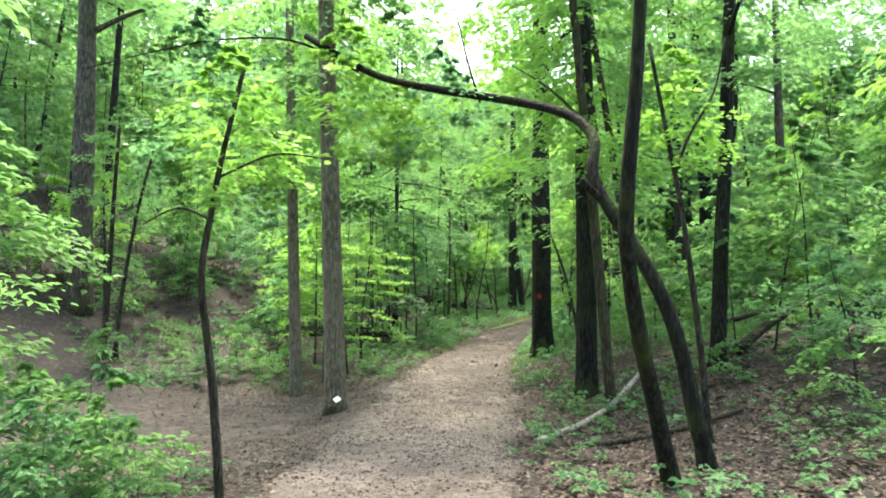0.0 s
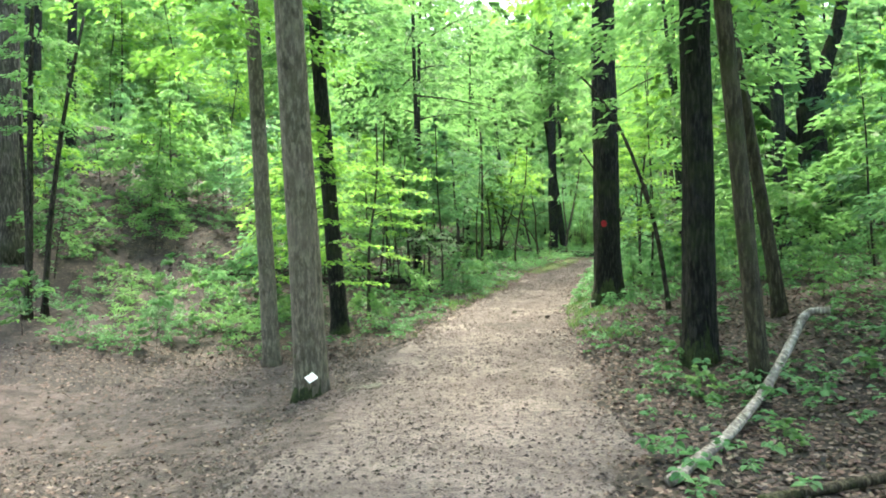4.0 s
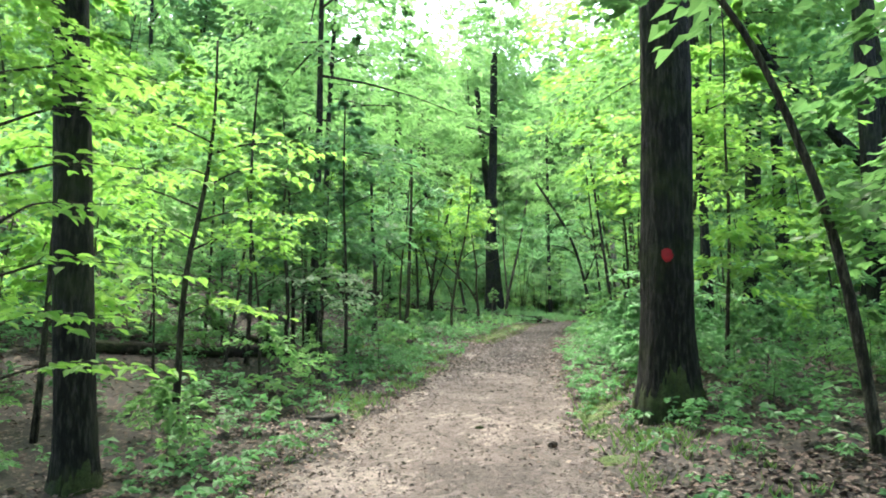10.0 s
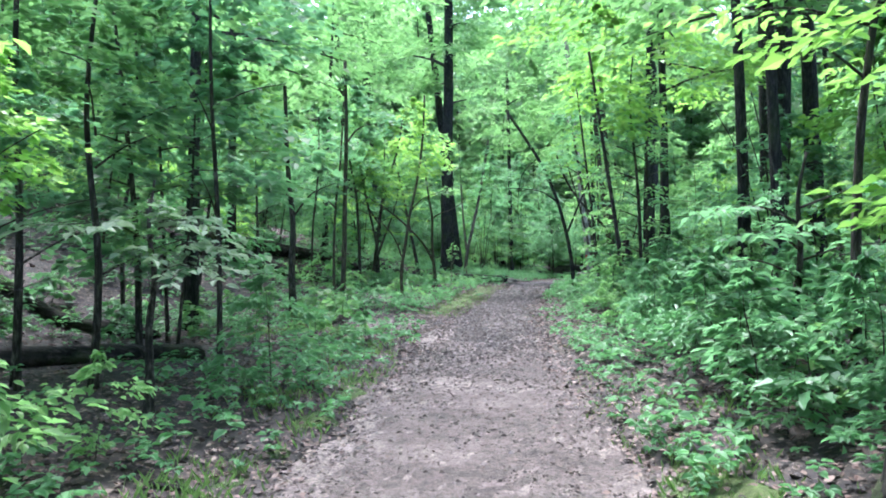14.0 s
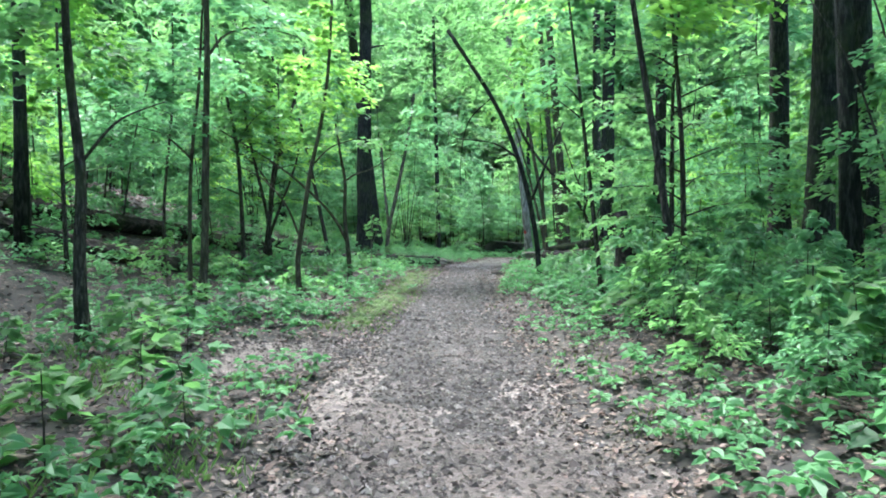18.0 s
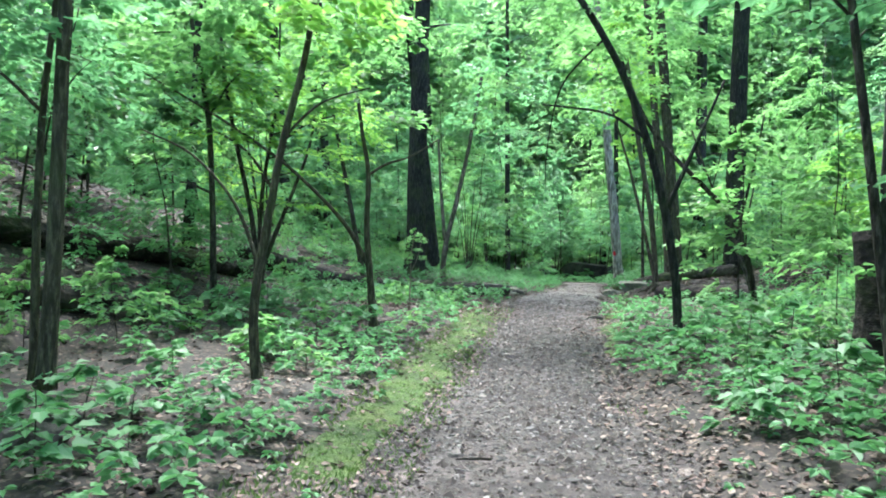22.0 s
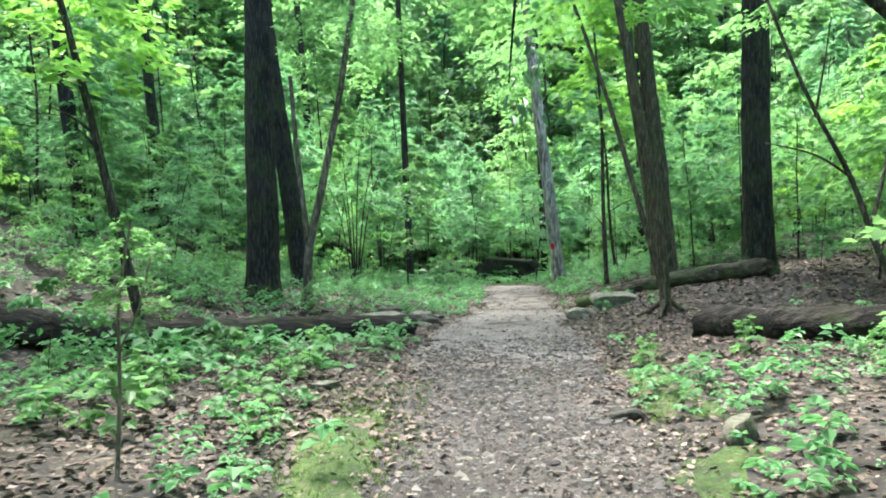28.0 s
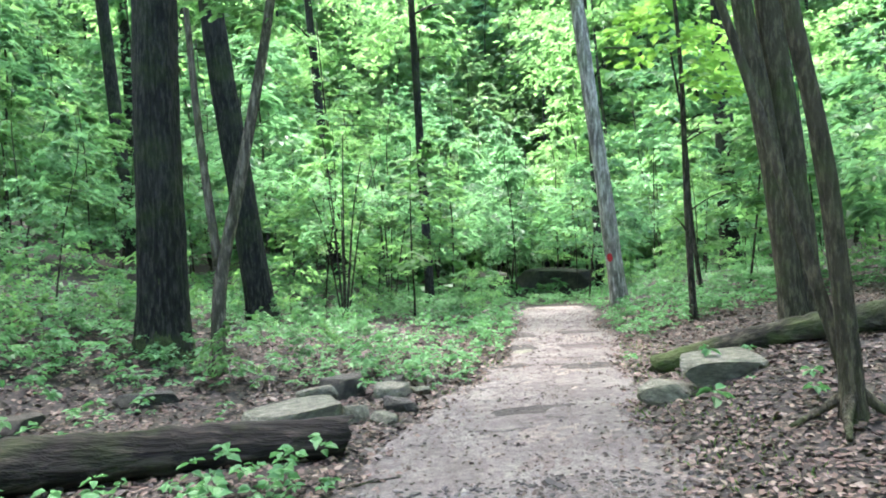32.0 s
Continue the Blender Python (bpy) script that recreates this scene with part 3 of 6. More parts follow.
def tall_tree(x, y, diameter, lean, height, bark, label, crown=True, bend=(0, 0), z=None, crown_size=1.0):
    root = new("tree")
    tagged(root, label, "tree", "forest trees")
    z0 = gz(x, y) if z is None else z
    root.location = (x, y, z0)
    seed = int(1000 + abs(x) * 37 + y * 11)
    r = np.random.default_rng(seed)
    pts = [(lean[0] * h + bend[0] * math.sin(math.pi * h / height), lean[1] * h + bend[1] * math.sin(math.pi * h / height), h) for h in np.linspace(0, height, 7)]
    furrowed = bark is BARK_DARK and diameter > .4 and (y < 22 or 47 < y < 56) and -2 < x < 13
    part("trunk", trunk_mesh("trunk", pts, diameter / 2, bark, seed, sides=130 if furrowed else 18, ridges=24 if furrowed else 0), root)
    for k in range(2 if diameter > .25 else 1):
        h = height * r.uniform(.5, .85)
        a = r.uniform(0, math.tau)
        L = r.uniform(1.2, 2.6)
        p0 = np.array([lean[0] * h, lean[1] * h, h])
        p1 = p0 + L * np.array([math.cos(a), math.sin(a), .45])
        V, F = tube(smooth_path([p0, (p0 + p1) / 2 + (0, 0, .15), p1], 7), np.linspace(diameter * .16, diameter * .05, 7), 7)
        part("limb", mesh_from("limb", V, F, bark, True), root)
    if crown:
        i = int(r.integers(4)) if y < 50 else 2
        c = part("crown", CROWNS["fine_canopy"][i][0], root)
        c.location = (lean[0] * height * .8, lean[1] * height * .8, height - 10)
        c.scale = (crown_size,) * 3
    return root


def foot_moss(root, height, seed):
    """A ragged sheath of moss hugging the foot of a trunk."""
    me = next(o for o in root.children if o.name.startswith("trunk")).data
    sides = me["sides"]
    rings = 5 if sides == 18 else 9
    co = np.array([v.co for v in me.vertices[:sides * rings]]).reshape(rings, sides, 3)
    q = 4 if sides == 18 else 2
    hi = np.concatenate([co[:-1] * (1 - f / q) + co[1:] * f / q for f in range(q)]).reshape(q, rings - 1, sides, 3).transpose(1, 0, 2, 3).reshape(-1, sides, 3)
    nxt = np.roll(hi, -1, 1)
    fill = 3 if sides == 18 else 1
    V = np.stack([hi * (1 - f / fill) + nxt * f / fill for f in range(fill)], 2).reshape(len(hi), sides * fill, 3)
    mid = hi.mean(1)[:, None]
    r = np.random.default_rng(seed)
    a = np.arange(sides * fill) / (sides * fill) * math.tau
    ph = r.uniform(0, 6, 3)
    edge = height * (1 + .4 * np.sin(2 * a + ph[0]) + .3 * np.sin(5 * a + ph[1]) + .15 * np.sin(11 * a + ph[2]))
    on = 1 - step(edge[None] * .55, edge[None], V[:, :, 2]) + .3 * r.normal(0, 1, V.shape[:2])
    out = unit((V - mid) * (1, 1, 0))
    V = V + out * (-.02 + .032 * np.clip(on, 0, 1.2))[..., None]
    n, m = sides * fill, len(hi)
    F = [(i * n + j, i * n + (j + 1) % n, (i + 1) * n + (j + 1) % n, (i + 1) * n + j) for i in range(m - 1) for j in range(n)]
    part("moss", mesh_from("moss", V.reshape(-1, 3), F, TRUNK_MOSS, True), root, "green moss on the foot of the trunk")


GREY = "tall straight tree with smooth grey bark"
DARK = "tall tree with dark furrowed bark"
TALL = [
    (-1.4, 13.95, .44, (-.03, -.05), 13, BARK_SMOOTH, "tall smooth grey-barked tree with a small white tag near its foot"),
    (-3.1, 16.9, .31, (-.035, -.01), 12, BARK_SMOOTH, GREY),
    (-2.5, 19.4, .36, (-.06, -.02), 12, BARK_DARK, "dark-barked tree leaning slightly"),
    (3.36, 21.24, .62, (.0, .0), 15, BARK_DARK, "thick dark-barked tree with a red paint blaze"),
    (3.88, 14.85, .45, (.0, .0), 14, BARK_DARK, "thick dark tree with moss on its foot"),
    (4.1, 13.0, .215, (-.085, -.01), 11, BARK_BROWN, "slender brown-barked tree leaning over"),
    (5.5, 16.4, .22, (-.14, .03), 10, BARK_BROWN, "slender brown-barked tree leaning over"),
    (-11.3, 20.8, .72, (-.01, -.01), 15, BARK_GREY, "broad grey trunk on the leafy slope"),
    (-15.9, 27.6, .6, (.016, .01), 15, BARK_DARK, DARK),
    (-15.1, 28.5, .35, (.028, .017), 14, BARK_DARK, DARK),
    (8.97, 26.2, .42, (-.018, .006), 14, BARK_DARK, DARK),
    (6.34, 13.9, .31, (.05, -.017), 12, BARK_DARK, DARK),
    (13.2, 27.5, .4, (.0, .0), 14, BARK_GREY, GREY),
    (12.5, 39.4, .5, (.0, .0), 14, BARK_DARK, DARK),
    (10.9, 36.1, .55, (.03, -.02), 14, BARK_DARK, DARK),
    (12.1, 36.2, .45, (-.02, .02), 14, BARK_DARK, DARK),
    (3.3, 51.9, .62, (.006, .0), 15, BARK_DARK, "thick straight tree with deeply furrowed dark bark"),
    (4.2, 55.4, .5, (-.12, -.01), 14, BARK_DARK, "dark tree leaning steeply beside a straight one"),
    (12.1, 48.6, .52, (.012, -.01), 15, BARK_DARK, "thick straight dark-barked tree on the leafy bank"),
    (11.93, 57.4, .38, (-.088, .037), 14, BARK_PALE, "pale-barked tree with a red paint blaze"),
    (-.25, 63.5, .42, (-.07, -.02), 14, BARK_DARK, DARK),
    (-1.2, 67.7, .4, (-.023, 0), 14, BARK_DARK, DARK),
    (5.6, 72.1, .45, (-.068, 0), 14, BARK_DARK, DARK),
    (8.15, 61.8, .26, (-.023, 0), 13, BARK_DARK, DARK),
    (14.2, 64.3, .28, (-.015, 0), 13, BARK_DARK, DARK),
    (-1.5, 58.2, .42, (-.089, -.03), 14, BARK_DARK, DARK),
    (17.5, 62, .6, (0, 0), 15, BARK_DARK, DARK),
]
MOSSY = {(3.36, 21.24): .45, (3.88, 14.85): .4, (-1.4, 13.95): .22, (-2.5, 19.4): .2, (3.3, 51.9): .3, (12.1, 48.6): .35}
for row in TALL:
    planted = tall_tree(*row, crown_size=.7 if row[1] < 20 else 1.05)
    if row[:2] in MOSSY:
        foot_moss(planted, MOSSY[row[:2]], int(row[1]))


def stem_tree(x, y, parts_list, bark, label, leafy=(), z=None, name="tree"):
    """A tree of bent stems: each (points relative to the foot, foot radius, tip radius)."""
    root = new(name)
    tagged(root, label, "tree", "forest trees")
    root.location = (x, y, gz(x, y) if z is None else z)
    for k, (pts, r0, r1) in enumerate(parts_list):
        n = max(10, 4 * len(pts))
        P = smooth_path(pts, n)
        rad = np.linspace(r0, r1, n)
        if pts[0][2] <= 0:
            rad *= 1 + .6 * np.exp(-(P[:, 2] - P[0, 2]) / (2.5 * r0))
        V, F = tube(P, rad, 12, .035, np.random.default_rng(k + int(10 * y)))
        part("trunk" if k == 0 else "root" if pts[-1][2] < .05 else "limb", mesh_from("stem", V, F, bark, True), root)
    for (dx, dy, dz, kind, size, *variant) in leafy:
        c = part("crown", CROWNS[kind][variant[0] if variant else rng.integers(4)][0], root)
        c.location = (dx, dy, dz)
        c.scale = (size,) * 3
    return root


# double-stemmed tree whose limb arches over the trail
stem_tree(3.87, 7.57, [
    ([(0, 0, -.2), (-.3, -.45, .9), (-.6, -1.0, 1.8), (-.75, -1.3, 2.6), (-.72, -1.4, 3.3), (-.62, -1.4, 4.2), (-.5, -1.4, 6.5)], .095, .06),
    ([(.55, .45, -.2), (.3, .4, .9), (.14, .39, 1.76), (-.25, .5, 2.6), (-.68, .68, 3.3), (-.78, .8, 3.65), (-.64, .95, 4.1), (-.95, 1.35, 4.55), (-1.75, 2.1, 4.95), (-3.0, 2.1, 5.15), (-3.9, 2.4, 5.45), (-5, 2.6, 6.2)], .1, .05),
    ([(-.68, .66, 3.28), (-.84, .62, 3.4), (-.9, .6, 3.5)], .055, .035),
    ([(-2.2, 2.2, 4.95), (-2.4, 2.2, 5.6), (-2.6, 2.2, 6.5)], .022, .01),
    ([(-4.2, 2.9, 5.7), (-5.2, 2.6, 6.2), (-6.6, 2.4, 6.1), (-8.4, 2.2, 5.6)], .025, .008)],
    BARK_MOSSY, "dark double-stemmed tree with a limb arching over the trail",
    [(-4.3, 2.6, 3.3, "near_sapling", .9), (-6.6, 2.3, 3.3, "near_sapling", .9), (-2.8, 2.5, 3.5, "near_sapling", .7), (-3.6, 3.4, 3.6, "near_sapling", .6), (-.6, -1.0, 5.0, "pole", .6)])


def leafy_limb(root, pts, r0, count, leaf, mat, bark, seed, spread_w=.45, droop=.1):
    """A side limb with a flat spray of large leaves along its outer part."""
    r = np.random.default_rng(seed)
    P = smooth_path(pts, 14)
    V, F = tube(P, np.linspace(r0, r0 * .15, 14), 6)
    stems = [(V, F)]
    pos, way, nor = [], [], []
    sprays = 9
    for k in range(sprays):
        u = .3 + .7 * (k + .5) / sprays
        p = np.array([np.interp(u, np.linspace(0, 1, 14), P[:, q]) for q in range(3)])
        t = unit(P[min(13, int(u * 13) + 1)] - P[int(u * 13) - 1])
        s = np.array([-t[1], t[0], 0]) * (1 if k % 2 else -1)
        d = unit(.7 * t + 1.0 * s + np.array([0, 0, r.uniform(-.15, .12)])) if k < sprays - 1 else t
        L = spread_w * r.uniform(.75, 1.3) * (1.15 - .5 * u)
        q = p + d * L + np.array([0, 0, -droop * L])
        stems.append(tube(np.array([p, (p + q) / 2 + (0, 0, .03), q]), [r0 * .22, r0 * .15, r0 * .08], 3, cap=False))
        n = count // sprays
        v = np.linspace(.15, 1, n) + r.normal(0, .03, n)
        c = p + (q - p) * v[:, None] + r.normal(0, .02, (n, 3))
        sd = np.where(np.arange(n) % 2, 1, -1)[:, None] * np.array([-d[1], d[0], 0])
        pos.append(c)
        way.append(unit(.55 * d + sd * r.uniform(.5, 1.2, n)[:, None] + np.stack([r.normal(0, .15, n), r.normal(0, .15, n), r.uniform(-.5, .0, n)], 1)))
        nor.append(unit(np.stack([r.normal(0, .25, n), r.normal(0, .25, n), np.ones(n)], 1)))
    V, F = join(stems)
    limb = part("limb", mesh_from("limb", V, F, bark, True), root)
    pos, way, nor = (np.concatenate(q) for q in (pos, way, nor))
    S = leaf * r.uniform(.7, 1.2, len(pos))
    V, F = leaves(pos, way, nor, S, S * .62, True, .14)
    part("foliage", mesh_from("foliage", V, F, mat), limb)["kind"] = "stuff"


# thin crooked sapling by the side path
stem_tree(-.22, 4.85, [([(.02, 0, -.1), (0, 0, .5), (-.1, 0, 1.55), (-.23, 0, 2.2), (-.14, 0, 2.7), (-.08, 0, 3.1), (.1, 0, 3.9)], .04, .018), ([(-.12, 0, 2.65), (-.45, .1, 2.8), (-.8, .2, 2.65)], .012, .005), ([(-.08, 0, 3.0), (.3, .2, 3.25), (.7, .3, 3.2)], .012, .005)],
          BARK_THIN, "thin crooked dark sapling beside the path", [(0, 0, 2.3, "near_sapling", .5)], name="sapling")
stem_tree(4.75, 9.2, [([(0, 0, -.1), (-.1, -.05, 1.2), (-.22, -.1, 2.2), (-.34, -.1, 3.2), (-.5, -.15, 4.0), (-.75, -.2, 5.4)], .05, .025), ([(-.42, -.1, 3.6), (-.2, -.1, 4.2), (.15, -.1, 4.7), (.3, -.1, 5.5)], .025, .01)], BARK_THIN, "slim dark forking tree behind the double-stemmed tree", [(-.4, 0, 3.0, "near_sapling", .7)])
# sapling bending over the trail near the blazed tree
stem_tree(4.25, 18.75, [([(0, 0, -.1), (-.15, .05, 1.2), (-.35, .15, 2.2), (-.8, .35, 3.6), (-1.5, .7, 4.8), (-2.6, 1.1, 5.6)], .05, .018)],
          BARK_THIN, "slender sapling bending over the trail", [(-1.6, .7, 3.2, "near_sapling", .8), (-2.6, 1.1, 3.6, "near_sapling", .8)], name="sapling")
# forked tree
stem_tree(10.9, 28.8, [([(0, 0, -.2), (0, 0, 2), (-.1, 0, 4.6)], .5, .4), ([(-.1, 0, 4.2), (-.3, 0, 6), (-.5, 0, 8), (-.5, 0, 12)], .28, .16), ([(-.1, 0, 4.2), (.2, 0, 5.4), (.7, 0, 6.8), (1.0, 0, 8), (1.1, 0, 12)], .27, .16), ([(-.3, 0, 3.3), (-1.4, 0, 4.4), (-2.7, 0, 5.9), (-3.2, 0, 7)], .15, .07)],
          BARK_DARK, "thick dark tree forking into two stems", [(0, 0, 0, "canopy", .9)])
# leaning tree at the trail's edge
stem_tree(6.15, 38.75, [([(0, 0, -.2), (-.08, 0, .9), (-.22, 0, 1.6), (-.45, 0, 2.5), (-.8, 0, 3.4), (-1.2, 0, 4.1), (-2.0, .3, 5.4)], .06, .04), ([(-.2, 0, 1.7), (.15, -.1, 2.6), (.5, -.1, 3.4)], .035, .015), ([(-.5, 0, 2.6), (-1.0, 0, 2.95), (-1.9, 0, 3.0)], .025, .01), ([(-1.1, 0, 3.9), (-1.4, 1.2, 3.6), (-1.3, 2.3, 2.7), (-1.15, 2.9, 2.25)], .016, .005)],
          BARK_DARK, "dark tree leaning over the trail edge", [(-1.2, .8, 3.0, "pole", .55), (-1.3, 2.1, 2.0, "near_sapling", .65, 2), (-2.4, 1.2, 2.3, "near_sapling", .6, 2)])
# low forking tree with spreading limbs
stem_tree(2.13, 40.4, [([(0, 0, -.1), (-.08, 0, .8), (-.16, 0, 1.5), (-.12, 0, 2.3), (-.23, 0, 2.8), (-.35, 0, 3.6)], .058, .022), ([(-.1, 0, .9), (-.38, 0, 1.45), (-.8, 0, 1.9), (-1.4, 0, 2.45), (-2.4, 0, 3.1), (-3.5, 0, 3.7)], .04, .012), ([(-.12, 0, 2.3), (.15, 0, 2.48), (.45, 0, 2.55), (.9, 0, 2.85)], .024, .01)],
          BARK_BROWN, "small brown tree forking low into spreading limbs", [(-.2, 0, 2.0, "near_sapling", .95, 0), (-2.2, 0, 2.2, "near_sapling", .9, 1)])
stem_tree(1.05, 36.8, [([(0, 0, -.1), (-.08, 0, .5), (-.04, 0, 1.0), (.06, 0, 1.6), (.15, .05, 2.3), (.35, .1, 3.1), (.5, .1, 4.2), (.55, .1, 5.5)], .052, .025), ([(-.03, 0, 1.1), (-.25, .05, 1.7), (-.7, .1, 2.2), (-1.2, .1, 2.4)], .022, .006), ([(.16, .05, 2.35), (.5, .1, 2.75), (1.0, .1, 2.9)], .018, .005)],
          BARK_BROWN, "slim crooked brown tree beside the moss bank", [(.3, .1, 2.6, "near_sapling", .8)])
stem_tree(.0, 42.6, [([(0, 0, -.1), (.1, 0, .5), (.2, 0, 1.4), (.26, .1, 2.1), (.46, .1, 3.1), (.93, 0, 4.6), (1.05, 0, 5.6)], .07, .03), ([(.06, 0, .4), (.3, .1, 1.1), (.52, .15, 1.7), (.88, .2, 2.7), (.97, .2, 3.6)], .05, .015), ([(.24, 0, 1.9), (-.2, -.1, 2.6), (-1.0, -.2, 3.0), (-1.6, -.3, 3.5)], .03, .008), ([(.4, .1, 2.8), (.9, .1, 3.2), (1.5, .1, 3.3)], .025, .008)],
          BARK_THIN, "dark leaning understory tree forking near the ground", [(.7, 0, 2.2, "near_sapling", .95), (-.8, -.2, 1.6, "near_sapling", .7)])
stem_tree(-.3, 40.7, [([(0, 0, -.1), (-.02, 0, .8), (-.05, 0, 1.6), (-.13, 0, 2.9), (-.27, 0, 3.5), (-.5, 0, 4.7), (-.6, 0, 5.4)], .055, .025), ([(-.05, 0, 1.75), (-.5, -.1, 1.95), (-.95, -.15, 1.75)], .022, .006), ([(.6, .3, -.1), (.55, .3, 1.2), (.2, .3, 2.6), (.0, .3, 3.6), (-.1, .3, 4.6)], .045, .02), ([(-.14, 0, 2.9), (.2, -.1, 3.5), (.7, -.2, 3.8)], .022, .007)],
          BARK_THIN, "dark crooked understory tree of two crossing stems", [(-.4, 0, 2.3, "near_sapling", .95), (.3, .2, 1.9, "near_sapling", .7)])
stem_tree(-.5, 35.85, [([(0, 0, -.1), (.05, 0, 1.0), (.06, 0, 2.0), (.07, 0, 3.0), (.1, 0, 4.0), (.05, 0, 6)], .068, .04), ([(-.22, .3, -.1), (-.24, .3, 1.2), (-.2, .25, 2.4), (-.06, .2, 3.4), (.0, .2, 5)], .04, .018), ([(.1, 0, 3.9), (.35, 0, 4.3), (.9, 0, 4.45), (1.5, 0, 4.3)], .025, .006), ([(-.2, .25, 2.3), (-.6, .2, 2.7), (-1.1, .1, 2.8)], .018, .005)],
          BARK_BROWN, "slim brown tree with a thinner stem beside it", [(.2, 0, 2.5, "near_sapling", .9, 2), (-.7, 0, 1.6, "near_sapling", .6, 2)])
stem_tree(-1.15, 32.15, [([(0, 0, -.1), (-.05, 0, .9), (.0, 0, 1.8), (-.14, 0, 2.8), (-.2, 0, 4.5)], .075, .035), ([(-.02, 0, 1.9), (.3, .1, 2.4), (.8, .1, 2.6)], .02, .006)], BARK_THIN, "slim dark tree on the leafy slope", [(-.1, 0, 2.0, "near_sapling", .9, 0)])
# fused double trunk behind the mossy log, and the slim tree before it
stem_tree(10.8, 49.6, [([(.1, 0, -.2), (.08, .05, 1.0), (-.02, .1, 2.6), (-.16, .2, 4.2), (-.5, .3, 9)], .175, .13), ([(-.1, -.06, -.2), (-.22, 0, 1.6), (-.36, .1, 3.0), (-.5, .2, 4.2), (-.9, .3, 9)], .14, .1)],
          BARK_BROWN, "broad leaning tree of two fused trunks", [(-.8, .3, 1.0, "canopy", .8)])
stem_tree(9.1, 46.75, [([(0, 0, -.15), (-.02, 0, .5), (-.06, 0, 1.1), (-.16, 0, 2.0), (-.36, 0, 2.9), (-.6, 0, 4.2), (-.9, 0, 6)], .08, .05), ([(-.02, .03, .3), (-.22, .3, 1.6), (-.52, .6, 3.2), (-.95, 1.0, 5)], .05, .025), ([(.0, 0, .22), (.14, -.1, .06), (.36, -.2, -.04)], .05, .02), ([(.0, 0, .22), (-.15, -.12, .05), (-.3, -.32, -.05)], .05, .02), ([(.0, 0, .2), (-.16, .08, .06), (-.42, .1, -.05)], .045, .015)],
          BARK_BROWN, "slim brown tree with a flared foot on the bank", [(-.8, .5, 3.4, "pole", .55)])
stem_tree(4.1, 51.0, [([(0, 0, -.1), (.05, 0, 1.1), (.28, 0, 2.0), (.5, 0, 3.0), (.75, 0, 4.2), (1.1, 0, 6.5)], .09, .05), ([(.06, 0, 1.3), (-.1, 0, 2.8), (-.2, 0, 4.4)], .06, .035)], BARK_GREY, "slim grey tree bending beside a thick trunk", [(.9, 0, 3.2, "pole", .6)])
stem_tree(9.75, 43.3, [([(0, 0, -.1), (-.1, .05, .5), (-.32, .15, 1.1), (-.42, .25, 1.7), (-.8, .4, 2.5), (-1.1, .6, 3.6)], .042, .015), ([(-.34, .16, 1.15), (-.1, .2, 1.7), (.1, .25, 2.4), (.12, .3, 3.2)], .024, .008), ([(-.42, .25, 1.7), (-.9, .2, 1.95), (-1.5, .2, 2.05)], .016, .005), ([(-.75, .38, 2.35), (-.6, .4, 2.9), (-.5, .4, 3.4)], .014, .005)], BARK_THIN, "thin dark crooked sapling leaning over the bank", [(-.9, .6, 2.9, "sapling", .5)], name="sapling")
stem_tree(8.3, 40.7, [([(0, 0, -.1), (-.1, 0, .7), (-.35, .05, 1.4), (-.8, .2, 2.0), (-1.25, .45, 2.5), (-1.7, .7, 3.2), (-2.0, .9, 4.2)], .05, .03), ([(-.3, .05, 1.3), (-.1, 0, 2.2), (.1, 0, 3.2)], .025, .01)], BARK_THIN, "dark curved understory tree on the bank", [(-1.8, .8, 3.0, "near_sapling", .6, 0)])
stem_tree(5.2, 31.2, [([(0, 0, -.1), (-.15, .1, 1.4), (-.35, .25, 3.0), (-.6, .4, 5)], .05, .025)], BARK_THIN, "thin dark sapling by the trail", [(-.4, .3, 2.4, "near_sapling", 1.0)], name="sapling")
stem_tree(-9.2, 18.6, [([(0, 0, -.1), (.1, 0, 2), (.15, 0, 4.5), (.25, 0, 7)], .09, .04), ([(.25, .2, -.1), (.4, .2, 2), (.8, .2, 4.5), (1.3, .2, 6.5)], .07, .03), ([(-.1, .2, -.1), (-.1, .2, 2), (-.3, .2, 5)], .06, .03)], BARK_THIN, "clump of thin dark stems on the slope", [(.3, 0, 3, "pole", .6)])
stem_tree(2.7, 41.9, [([(0, 0, -.08), (.03, 0, .5), (.02, .02, 1.0), (.1, .03, 1.45)], .014, .006), ([(.02, .01, .7), (.14, .02, .95), (.2, .05, 1.25)], .007, .004)], BARK_SMOOTH, "thin pale-stemmed sapling beside the trail", [(.08, 0, .7, "near_sapling", .22, 0)], name="sapling")
